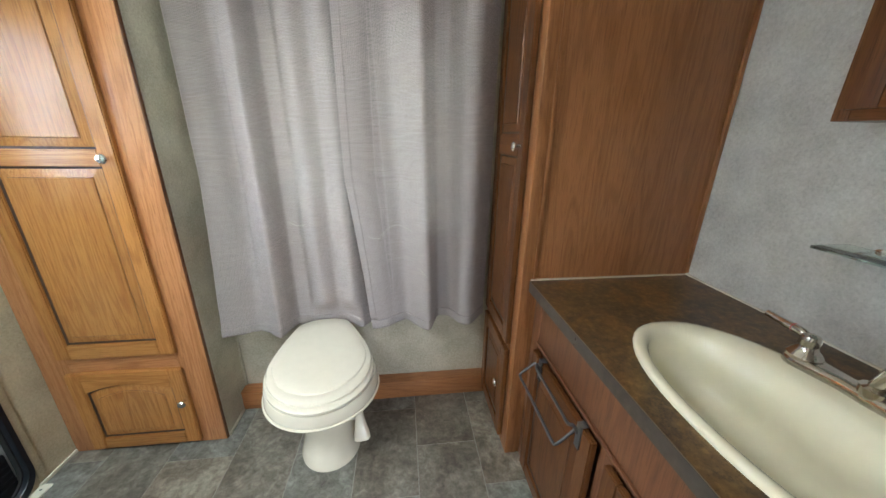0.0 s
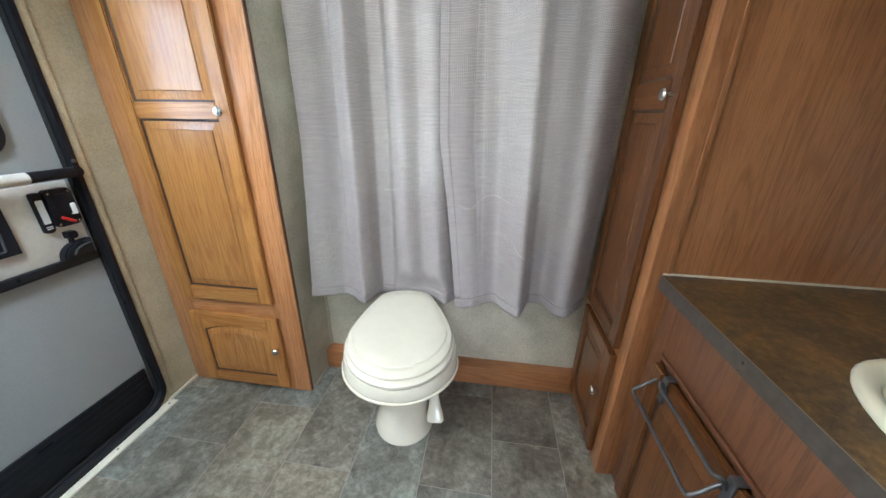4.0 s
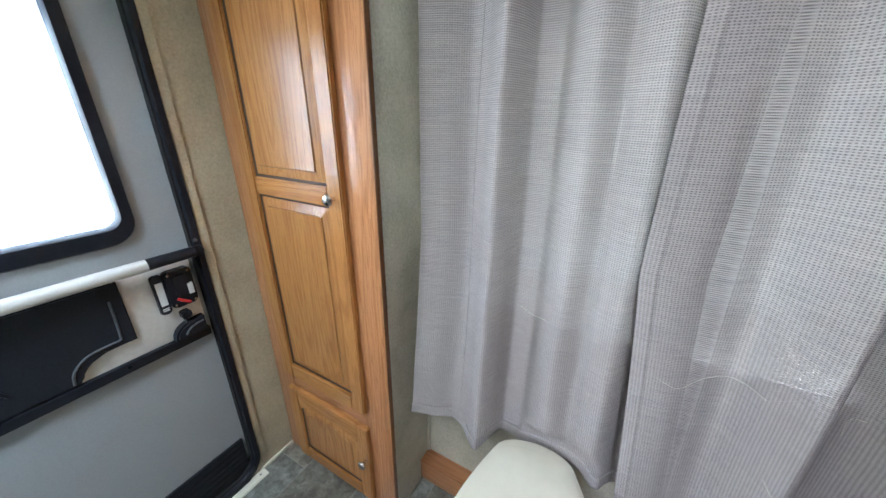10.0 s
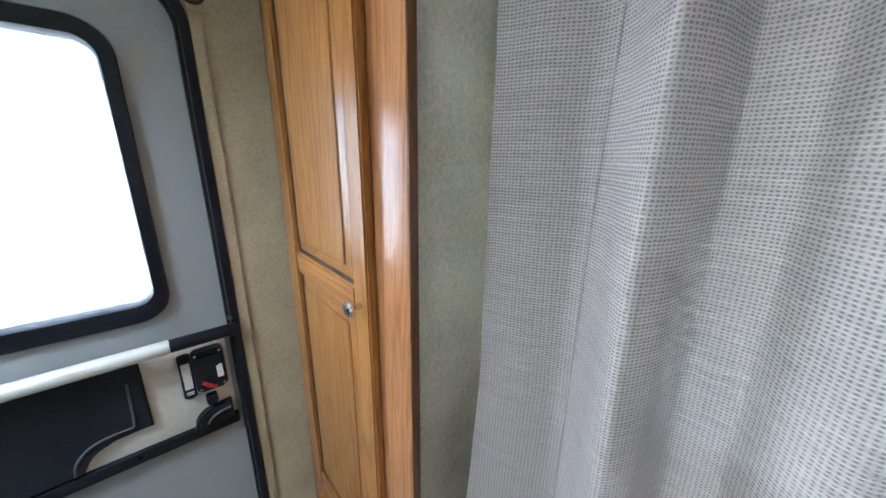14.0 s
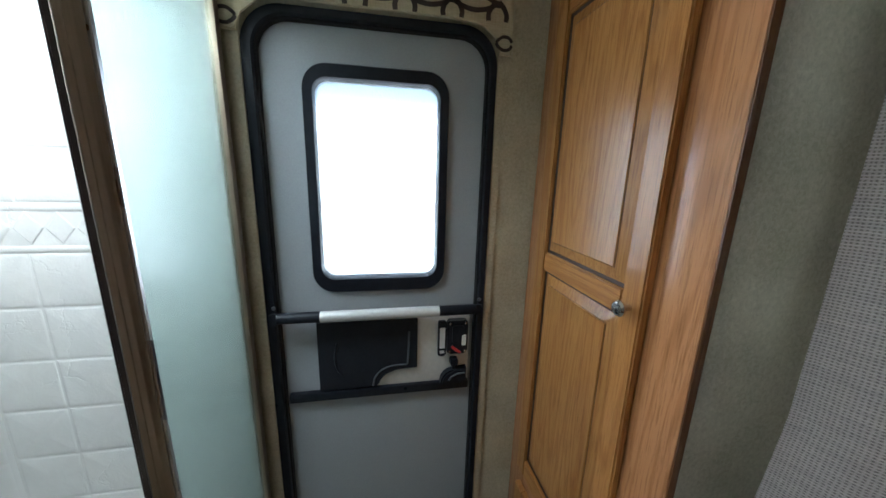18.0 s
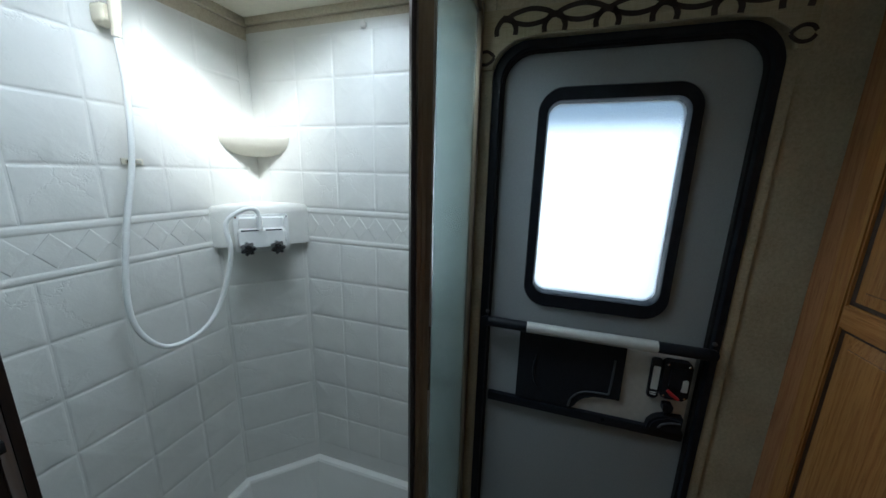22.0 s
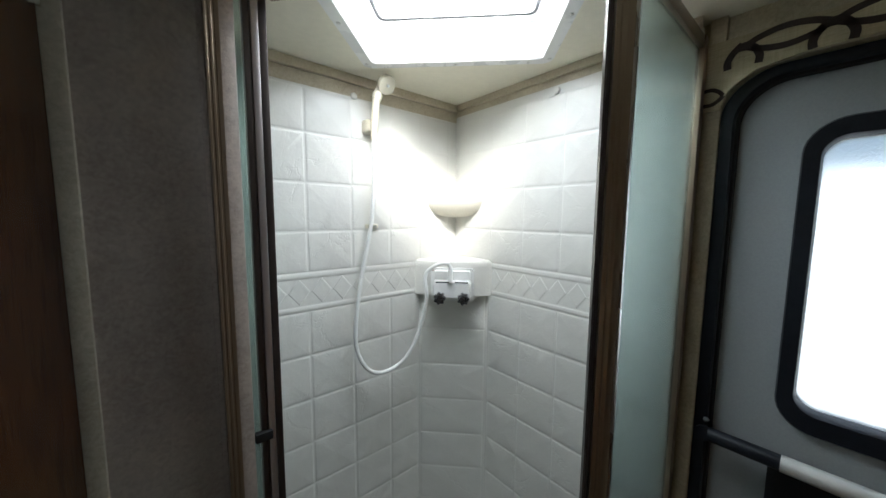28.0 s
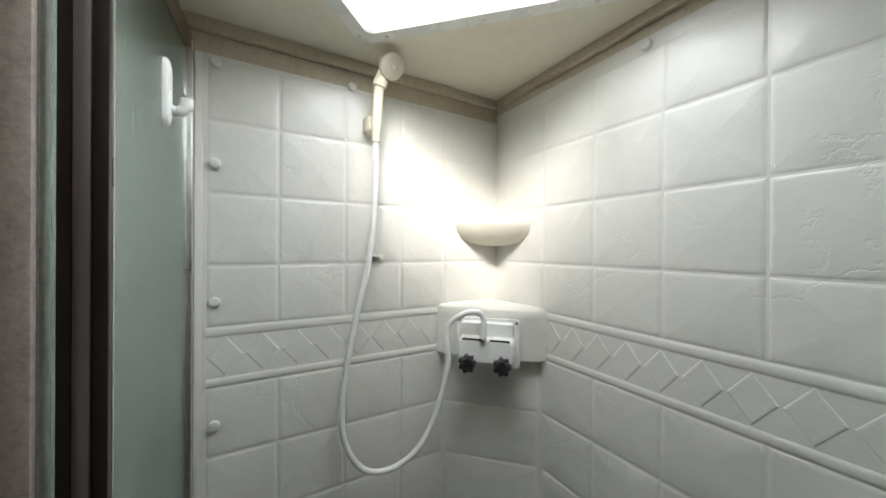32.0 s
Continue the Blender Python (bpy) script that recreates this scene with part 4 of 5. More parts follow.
part("base_plate", loft([[pl(u, v, w) for u, v in waisted(r, 0.116, k)] for r, k, w in ((0.033, 0.022, 0), (0.033, 0.022, 0.010), (0.029, 0.019, 0.018), (0.018, 0.013, 0.022))]), TAPMETAL, tap, smooth=50)
part("spout", tube(smooth_line([(TXC, TYC, TZ + 0.012), (TXC - 0.002, TYC - 0.004, TZ + 0.05), (TXC - 0.018, TYC - 0.034, TZ + 0.10), (TXC - 0.055, TYC - 0.105, TZ + 0.105), (TXC - 0.072, TYC - 0.135, TZ + 0.065)], 7), [0.024] * 5 + [0.015] * 10 + [0.0125] * 14, 18), TAPMETAL, tap)
for s in (1, -1):
    c = Vector((TXC, TYC + s * 0.117, TZ + 0.016))
    h = part("handle", lathe([(0.030, 0), (0.031, 0.008), (0.026, 0.016), (0.019, 0.024), (0.017, 0.034), (0.018, 0.044), (0.015, 0.054), (0.006, 0.058)], c, "z", 28), TAPMETAL, tap)
    part("lever", tube(smooth_line([c + Vector((0, s * 0.002, 0.044)), c + Vector((0.001, s * 0.020, 0.052)), c + Vector((0.003, s * 0.055, 0.053)), c + Vector((0.006, s * 0.098, 0.055))], 6), [0.0085] * 5 + [0.0095] * 8 + [0.0085] * 6, 12), TAPMETAL, h)
    dv = Vector((0.05, s, 0.02)).normalized()
    m1 = dv.cross(Vector((0, 0, 1))).normalized()
    part("ring", lathe([(0.0098, 0), (0.0100, 0.001), (0.0098, 0.002)], c + Vector((0.002, s * 0.036, 0.0528)), Matrix((m1, dv.cross(m1), dv)).transposed(), 16), REDP if s > 0 else WHITE, h, "coloured ring")

# ---- medicine cabinet and glass shelf ----
med = thing("medicine_cabinet", (XE, 0.40, 1.345), "reddish oak mirror cabinet on the wall above the basin", "cabinet")
MX = 0.878
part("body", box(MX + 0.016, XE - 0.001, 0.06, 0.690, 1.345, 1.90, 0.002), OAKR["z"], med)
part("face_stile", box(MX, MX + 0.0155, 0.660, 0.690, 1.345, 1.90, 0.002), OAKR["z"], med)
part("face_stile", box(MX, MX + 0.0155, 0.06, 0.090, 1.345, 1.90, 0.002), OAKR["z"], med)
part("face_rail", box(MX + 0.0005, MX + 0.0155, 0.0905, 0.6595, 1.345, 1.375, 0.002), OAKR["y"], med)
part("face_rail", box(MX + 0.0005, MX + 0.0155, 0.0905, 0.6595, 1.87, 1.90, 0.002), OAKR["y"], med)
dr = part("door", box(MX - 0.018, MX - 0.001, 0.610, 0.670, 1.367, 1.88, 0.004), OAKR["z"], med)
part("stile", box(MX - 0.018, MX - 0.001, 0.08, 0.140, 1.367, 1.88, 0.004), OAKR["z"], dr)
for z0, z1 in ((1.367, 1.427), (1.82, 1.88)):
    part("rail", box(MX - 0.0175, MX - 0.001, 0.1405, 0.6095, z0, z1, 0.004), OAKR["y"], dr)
part("mirror", box(MX - 0.009, MX - 0.006, 0.139, 0.611, 1.426, 1.821), MIRROR, dr)
gs = thing("glass_shelf", (XE, 0.40, 1.07), "small glass wall shelf on chrome brackets", "shelf")
part("shelf", box(XE - 0.115, XE - 0.012, 0.13, 0.64, 1.068, 1.075, 0.0015), CLEAR, gs)
for y in (0.585, 0.185):
    part("bracket", tube([(XE, y, 1.062), (XE - 0.06, y, 1.062)], 0.007, 14), CHROME, gs)
    part("rosette", lathe([(0.017, 0), (0.017, 0.004), (0.009, 0.009)], (XE - 0.0005, y, 1.062), "-x", 22), CHROME, gs)

# ---- toilet ----
wc = thing("toilet", (-0.390, 1.167, 0), "ivory pedestal toilet with the lid closed", "toilet")
AX = -0.399


def egg(scale_w, y0, y1, z0, z1, n=72, end=0.46, blunt=0.10):
    """An egg-shaped ring from y0 (front) to y1 (back), rising from z0 to z1; round in front, tapering to a blunt back."""
    half = []
    for k in range(n // 2 + 1):
        s = (1 - math.cos(math.pi * k / (n // 2))) / 2
        q = max(0.0, (s - 0.40) / 0.60)
        w = 1.0 - (1 - end) * q ** 1.45
        if s < 0.45:
            w *= math.sqrt(max(0, 1 - ((0.45 - s) / 0.45) ** 2.1))
        if s > 1 - blunt:
            w *= max(0, 1 - ((s - 1 + blunt) / blunt) ** 2.6) ** 0.45
        half.append((0.211 * scale_w * w, s))
    rows = half + [(-w, s) for w, s in half[-2:0:-1]]
    return [Vector((AX + w, y0 + (y1 - y0) * s, z0 + (z1 - z0) * s)) for w, s in rows]


ped = []
for r, ry, z, cy in ((0.122, 0.130, 0.0, 1.168), (0.122, 0.130, 0.012, 1.168), (0.112, 0.122, 0.05, 1.172), (0.100, 0.112, 0.11, 1.175), (0.097, 0.110, 0.17, 1.165), (0.102, 0.116, 0.215, 1.165), (0.116, 0.132, 0.255, 1.175), (0.134, 0.155, 0.285, 1.165)):
    ped.append([Vector((AX + r * math.sin(2 * math.pi * k / 56), cy - ry * math.cos(2 * math.pi * k / 56), z)) for k in range(56)])
part("pedestal", loft(ped), IVORY, wc, smooth=60)
part("bowl", loft([egg(0.72, 1.02, 1.33, 0.272, 0.29), egg(0.90, 0.97, 1.37, 0.306, 0.340), egg(1.005, 0.940, 1.385, 0.330, 0.374), egg(1.02, 0.935, 1.39, 0.336, 0.382), egg(1.015, 0.931, 1.395, 0.352, 0.405), egg(0.995, 0.931, 1.40, 0.384, 0.442), egg(0.985, 0.934, 1.400, 0.394, 0.452)]), IVORY, wc, smooth=45)
part("skirt_bead", tube(egg(1.026, 0.933, 1.39, 0.334, 0.380), 0.005, 8, closed=True), IVORY, wc, "thin bead round the lower rim", smooth=60)
part("seat", loft([egg(0.935, 0.942, 1.396, 0.3945, 0.4525), egg(0.965, 0.930, 1.400, 0.401, 0.459), egg(0.970, 0.928, 1.402, 0.412, 0.470), egg(0.955, 0.936, 1.400, 0.419, 0.477)]), IVORY, wc, smooth=45)
part("lid", loft([egg(0.90, 0.952, 1.398, 0.4195, 0.4775), egg(0.925, 0.943, 1.403, 0.425, 0.483), egg(0.925, 0.943, 1.403, 0.433, 0.492), egg(0.905, 0.953, 1.400, 0.440, 0.499), egg(0.86, 0.972, 1.392, 0.4425, 0.5015)]), IVORY, wc, smooth=40)
part("lid_panel", loft([egg(0.830, 0.980, 1.375, 0.4422, 0.4990, end=0.52), egg(0.822, 0.983, 1.374, 0.4490, 0.5030, end=0.52), egg(0.795, 0.993, 1.368, 0.4535, 0.5045, end=0.52), egg(0.68, 1.04, 1.33, 0.4605, 0.5035, end=0.52)]), IVORY, wc, smooth=30)
ft = part("flush_pedal", loft([[Vector((-0.266 + dx + u, 1.105 + dy + v, z)) for u, v in rounded(-w, w, -l, l, min(w, l) * 0.8)] for dx, dy, w, l, z in ((0.0, -0.030, 0.031, 0.018, 0.104), (0.0, -0.029, 0.034, 0.021, 0.110), (-0.001, -0.020, 0.032, 0.020, 0.122), (-0.003, -0.004, 0.024, 0.017, 0.150), (-0.005, 0.010, 0.018, 0.015, 0.182), (-0.006, 0.018, 0.015, 0.014, 0.205))]), IVORY, wc, "flared foot pedal for flushing", smooth=50)
part("pedal_housing", loft([[Vector((-0.286 + u, 1.150 + v, z)) for u, v in rounded(-w, w, -l, l, 0.012)] for w, l, z in ((0.028, 0.032, 0.162), (0.032, 0.037, 0.172), (0.032, 0.037, 0.262), (0.026, 0.030, 0.275))]), IVORY, ft, smooth=50)
wc.rotation_euler.z = radians(8)

# ---- entry door ----
edoor = thing("entry_door", (XW, 0.77, 0.0), "grey entry door with black framing and an obscured window, closed", "door")
frm = facing_east(XW)
ob = rounded(0.436, 1.100, 0.0, 1.848, 0.10, 10)
ib = rounded(0.463, 1.080, 0.035, 1.826, 0.085, 10)
fr = part("door_frame", ring_frame(ob, ib, frm, -0.06, 0.010, lip=0.005), BLACK, edoor, "black frame with rounded corners")
part("gasket", ring_frame(rounded(0.462, 1.081, 0.034, 1.827, 0.086, 10), rounded(0.469, 1.074, 0.041, 1.820, 0.08, 10), frm, -0.05, -0.006, lip=0.004), RUBBER, edoor, "black rubber seal")
DX = XW - 0.024          # face of the door's skin
dp = facing_east(DX)
wo = rounded(0.588, 0.944, 1.128, 1.700, 0.045, 8)
sk = rounded(0.465, 1.078, 0.037, 1.824, 0.08, 8)
bm = bmesh.new()
for w in (-0.035, 0.0):
    a = [bm.verts.new(dp(u, v, w)) for u, v in sk]
    c = [bm.verts.new(dp(u, v, w)) for u, v in wo]
    for k in range(len(a)):
        bm.faces.new((a[k], a[(k + 1) % len(a)], c[(k + 1) % len(a)], c[k]))
bmesh.ops.bridge_loops(bm, edges=[e for e in bm.edges if len(e.link_faces) == 1 and all(abs(v.co.y - 0.766) < 0.185 and 1.12 < v.co.z < 1.71 for v in e.verts)])
part("skin", bm, GREYFILM, edoor, "pebbled grey inner skin", smooth=0)
wf = part("window_frame", ring_frame(rounded(0.568, 0.970, 1.088, 1.732, 0.066, 8), rounded(0.598, 0.940, 1.136, 1.692, 0.036, 8), dp, -0.036, 0.012, lip=0.008), BLACK, edoor, "black moulded window surround")
pn = part("pane", slab(rounded(0.592, 0.940, 1.133, 1.695, 0.04, 8), dp, -0.024, -0.019), OBSCURE, wf, "obscured glass")
pn.visible_shadow = False
# grab bar
GX = DX + 0.045
gb = part("grab_bar", tube([(GX, 0.470, 1.028), (GX, 1.068, 1.028)], 0.0165, 18), BLACK, edoor, "black grab bar across the door")
part("sleeve", tube([(GX + 0.001, 0.590, 1.028), (GX + 0.001, 0.948, 1.028)], 0.0172, 20), SATIN, gb, "satin pale sleeve")
for y in (0.462, 1.076):
    part("bracket", tube([(XW + 0.02, y, 1.028), (GX + 0.006, y, 1.028)], 0.018, 14), BLACK, gb)
    part("bolt", lathe([(0.006, 0), (0.006, 0.004), (0.003, 0.006)], (XW + 0.022, y + 0.002, 1.062), "x", 12), GREYMETAL, gb)
# mid panel
part("back_plate", box(DX, DX + 0.006, 0.572, 1.062, 0.752, 1.002, 0.002), BACKPLATE, edoor, "pale moulded plate behind the lock")
part("cross_rail", box(DX, DX + 0.020, 0.476, 1.064, 0.722, 0.753, 0.005), BLACK, edoor)
bl = [(0.570, 0.756), (0.752, 0.756)] + [(0.752 + 0.062 * (1 - math.cos(radians(a))), 0.756 + 0.058 * math.sin(radians(a))) for a in range(15, 91, 15)] + [(0.884, 0.814), (0.884, 0.998), (0.570, 0.998)]
sp = part("black_panel", slab(bl, dp, 0.006, 0.018, bevel=0.004), BLACKTEX, edoor, "black moulded inset panel")
part("raised_rib", tube(smooth_line([(DX + 0.018, 0.738, 0.762), (DX + 0.018, 0.745, 0.792), (DX + 0.018, 0.768, 0.818), (DX + 0.018, 0.80, 0.829), (DX + 0.018, 0.846, 0.831)], 6) + smooth_line([(DX + 0.018, 0.851, 0.834), (DX + 0.018, 0.854, 0.88), (DX + 0.018, 0.856, 0.95)], 6), 0.0032, 8), RIB, sp, "raised black rib round the cut-out, painted with its highlight")
part("finger_grip", tube(smooth_line([(DX + 0.018, 0.642, 0.808), (DX + 0.018, 0.626, 0.84), (DX + 0.018, 0.622, 0.88), (DX + 0.018, 0.630, 0.925)], 6), 0.0045, 8), BLACK, sp)
lk = part("lock", slab(rounded(0.982, 1.052, 0.862, 0.982, 0.012), dp, 0.006, 0.028, bevel=0.004), BLACK, edoor, "black door lock with a red latch lever")
part("keeper", slab(rounded(0.953, 0.981, 0.850, 0.978, 0.008), dp, 0.006, 0.018, bevel=0.003), BLACK, lk)
part("label_plate", slab(rounded(0.958, 0.976, 0.880, 0.955, 0.002), dp, 0.018, 0.0192), LABELP, lk, "grey label strip")
for z in (0.862, 0.868):
    part("print_bar", slab([(0.959, z), (0.975, z), (0.975, z + 0.003), (0.959, z + 0.003)], dp, 0.018, 0.0188), WHITE, lk)
part("paddle", slab(rounded(0.998, 1.036, 0.902, 0.966, 0.006), dp, 0.028, 0.034, bevel=0.002), BLACKTEX, lk)
part("lever", tube([dp(0.996, 0.894, 0.034), dp(1.006, 0.886, 0.040), dp(1.024, 0.874, 0.042)], [0.0045, 0.0055, 0.0042], 10), REDP, lk, "red slanted lever")
part("tag", slab(rounded(1.030, 1.044, 0.896, 0.932, 0.002), dp, 0.0285, 0.036), LABELP, lk)
for y, z in ((0.99, 0.972), (1.043, 0.972), (0.99, 0.872), (1.043, 0.872)):
    part("screw", lathe([(0.0035, 0), (0.0035, 0.0015), (0.002, 0.002)], (DX + 0.028, y, z), "x", 10), CHROME, lk)
tb = part("thumb_turn", slab(rounded(0.996, 1.022, 0.818, 0.842, 0.005), dp, 0.006, 0.030, bevel=0.003), BLACK, edoor)
part("stem", slab(rounded(1.004, 1.012, 0.798, 0.820, 0.002), dp, 0.006, 0.022), BLACK, tb)
hd = [(0.962, 0.753)] + [(0.962 + 0.05 * (1 - math.cos(radians(a))), 0.753 + 0.05 * math.sin(radians(a))) for a in range(20, 91, 14)] + [(1.052, 0.806), (1.052, 0.753)]
ph = part("pull_cup", slab(hd, dp, 0.006, 0.034, bevel=0.006), BLACK, edoor, "black moulded pull cup")
part("cup_rib", tube(smooth_line([(DX + 0.034, 0.99, 0.766), (DX + 0.036, 1.0, 0.781), (DX + 0.036, 1.02, 0.790), (DX + 0.034, 1.045, 0.792)], 5), 0.003, 8), RIB, ph)
part("kick_panel", box(DX, DX + 0.010, 0.478, 1.062, 0.048, 0.212, 0.003), BLACKTEX, edoor, "black ribbed kick panel")
for k in range(5):
    part("kick_rib", box(DX + 0.0101, DX + 0.0125, 0.482, 1.058, 0.082 + 0.026 * k, 0.088 + 0.026 * k, 0.001), BLACK, edoor)

sill = thing("door_sill", (XW + 0.02, 0.77, 0), "worn pale threshold strip with screws on the floor", "threshold")
part("strip", box(XW + 0.003, XW + 0.042, 0.30, 1.100, 0.0005, 0.009, 0.003), IVORY_DULL, sill)
for y in (0.62, 0.855, 1.075):
    part("screw", lathe([(0.004, 0), (0.004, 0.001), (0.002, 0.0015)], (XW + 0.022, y, 0.009), "z", 10), GREYMETAL, sill)

# ---- valance over the entry door ----
VXF = XW + 0.036
val = thing("door_valance", (XW, 0.76, 1.78), "tan fabric valance with a dark looped-cord pattern over the entry door", "valance")
vo = [(0.398, 1.772), (0.440, 1.772), (0.452, 1.812), (0.492, 1.842), (0.560, 1.850), (0.960, 1.850), (1.045, 1.842), (1.090, 1.812), (1.098, 1.772), (1.128, 1.772), (1.128, 1.915), (0.398, 1.915)]
part("board", slab(vo, facing_east(XW + 0.024), 0.0, 0.012, bevel=0.003), VALANCE, val)
vp = facing_east(VXF)


def strap(rows, w=0.0075):
    """A flat printed ribbon along (u, v) rows, on the valance."""
    line = smooth_line([(u, v, 0) for u, v in rows], 6)
    bm = bmesh.new()
    left, right = [], []
    for i, p in enumerate(line):
        a, b = line[max(i - 1, 0)], line[min(i + 1, len(line) - 1)]
        d = (b - a).normalized()
        left.append((p.x - d.y * w / 2, p.y + d.x * w / 2))
        right.append((p.x + d.y * w / 2, p.y - d.x * w / 2))
    lo = [bm.verts.new(vp(u, v, 0.0012)) for u, v in left]
    ro = [bm.verts.new(vp(u, v, 0.0012)) for u, v in right]
    lb = [bm.verts.new(vp(u, v, 0.0)) for u, v in left]
    rb = [bm.verts.new(vp(u, v, 0.0)) for u, v in right]
    for i in range(len(line) - 1):
        for a, b in ((lo, ro), (lb, lo), (ro, rb)):
            bm.faces.new((a[i], a[i + 1], b[i + 1], b[i]))
    return bm


ZK = 1.890
for k in range(6):
    y = 0.472 + 0.122 * k
    part("knot", slab(rounded(y - 0.012, y + 0.012, ZK - 0.008, ZK + 0.008, 0.006), vp, 0.0005, 0.0016), BROWNCORD, val)
    part("berry", slab([(y - 0.004 + 0.008 * math.cos(radians(a)), ZK - 0.016 + 0.008 * math.sin(radians(a))) for a in range(0, 360, 30)], vp, 0.0004, 0.0020), VALANCE, val)
    for s in (1, -1):
        if k < 5:
            part("cord_loop", strap([(y, ZK), (y + 0.026, ZK + s * 0.012), (y + 0.061, ZK + s * 0.018), (y + 0.096, ZK + s * 0.012), (y + 0.122, ZK)], 0.0115), BROWNCORD, val)
        part("cord_tail", strap([(y + s * 0.003, ZK + 0.006), (y + s * 0.017, ZK - 0.008), (y + s * 0.025, ZK - 0.024), (y + s * 0.024, ZK - 0.0395)], 0.0125), BROWNCORD, val)
for y, s in ((0.398, 1), (1.128, -1)):
    for e in (1, -1):
        part("cord_loop", strap([(y + s * 0.001, 1.800 + e * 0.004), (y + s * 0.010, 1.800 + e * 0.014), (y + s * 0.026, 1.800 + e * 0.016), (y + s * 0.040, 1.800 + e * 0.008), (y + s * 0.046, 1.800)], 0.008), BROWNCORD, val)

stk = thing("exit_sign", (XW, 0.745, 1.948), "small white sign lettered EXIT above the door valance", "sign")
part("backing", box(XW + 0.0005, XW + 0.0015, 0.702, 0.788, 1.929, 1.968), WHITE, stk)
sg = facing_east(XW + 0.0015)


def stroke(y0, z0, y1, z1, w=0.0035):
    d = Vector((y1 - y0, z1 - z0)).normalized() * w / 2
    return slab([(y0 - d.y, z0 + d.x), (y0 + d.y, z0 - d.x), (y1 + d.y, z1 - d.x), (y1 - d.y, z1 + d.x)], sg, 0.0, 0.0006)


for strokes in (((0.711, 0.936, 0.711, 0.961), (0.711, 0.937, 0.724, 0.937), (0.711, 0.9485, 0.722, 0.9485), (0.711, 0.960, 0.724, 0.960)), ((0.732, 0.936, 0.748, 0.961), (0.732, 0.961, 0.748, 0.936)),
                ((0.757, 0.936, 0.757, 0.961),), ((0.773, 0.936, 0.773, 0.961), (0.765, 0.960, 0.781, 0.960))):
    bm = bmesh.new()
    for y0, z0, y1, z1 in strokes:
        q = stroke(y0, 1 + z0, y1, 1 + z1)
        me = bpy.data.meshes.new("stroke")
        q.to_mesh(me)
        q.free()
        bm.from_mesh(me)
        bpy.data.meshes.remove(me)
    part("letter", bm, BLACK, stk, smooth=0)

# ---- sliding door to the hall ----
bd = thing("sliding_door", ((BX0 + BX1) / 2, YP, 0), "plain dark reddish wood sliding door, standing half open", "door")
part("leaf", box(BX0 + 0.002, -0.205, YP - 0.030, YP - 0.006, 0.008, BZ1 - 0.002, 0.002), OAKR["z"], bd)
for x0, x1 in ((BX0 - 0.022, BX0), (BX1, BX1 + 0.030)):
    part("jamb", box(x0, x1, YP - T, YP + 0.010, 0.0, BZ1, 0.003), PAPER, bd, "pale vinyl-wrapped jamb")
part("head", box(BX0 - 0.022, BX1 + 0.030, YP - T, YP + 0.010, BZ1 + 0.0005, BZ1 + 0.042, 0.003), PAPER, bd)
part("latch_plate", box(BX0 - 0.006, BX0 + 0.006, YP + 0.0102, YP + 0.018, 1.79, 1.87, 0.002), NICKEL, bd, "small metal catch plate")

# ---- shower ----
SX, SY = -1.432, -0.402            # faces of the moulded wall panels
P1, P2 = Vector((-1.016, 0.397, 0)), Vector((-0.640, -0.050, 0))  # hinge post, strike post
GY, GXP = 0.402, -0.634            # planes of the two fixed panes
CH = 0.190                         # corner facet of the lower panels
PAN = 0.315                        # top of the moulded tray's upstand
ZT, ZTS = 1.932, 1.910             # top edges of the west and south wall panels
ZB0, ZB1 = 1.243, 1.357            # patterned border

sur = thing("shower_surround", (SX, SY, PAN), "white moulded tile-pattern shower wall panels", "shower wall")
sp_s = lambda u, v, w: Vector((u, SY + w, v))        # south panel, u = x
sp_w = lambda u, v, w: Vector((SX + w, u, v))        # west panel, u = y
dd = Vector((-1, 1, 0)).normalized()
c0 = Vector((SX + CH, SY, 0))
sp_c = lambda u, v, w: c0 + dd * u + Vector((0.7071, 0.7071, 0)) * w + Vector((0, 0, v))   # corner facet
CW = CH * math.sqrt(2)
part("backing", box(SX, GXP - 0.004, SY - 0.006, SY, PAN - 0.02, ZTS), SURROUND, sur)
part("backing", box(SX - 0.012, SX, SY - 0.006, GY - 0.004, PAN - 0.02, ZT), SURROUND, sur)
part("corner_facet", slab([(0, PAN - 0.02), (CW, PAN - 0.02), (CW, ZB1), (0, ZB1)], sp_c, -0.012, 0.0), SURROUND, sur)


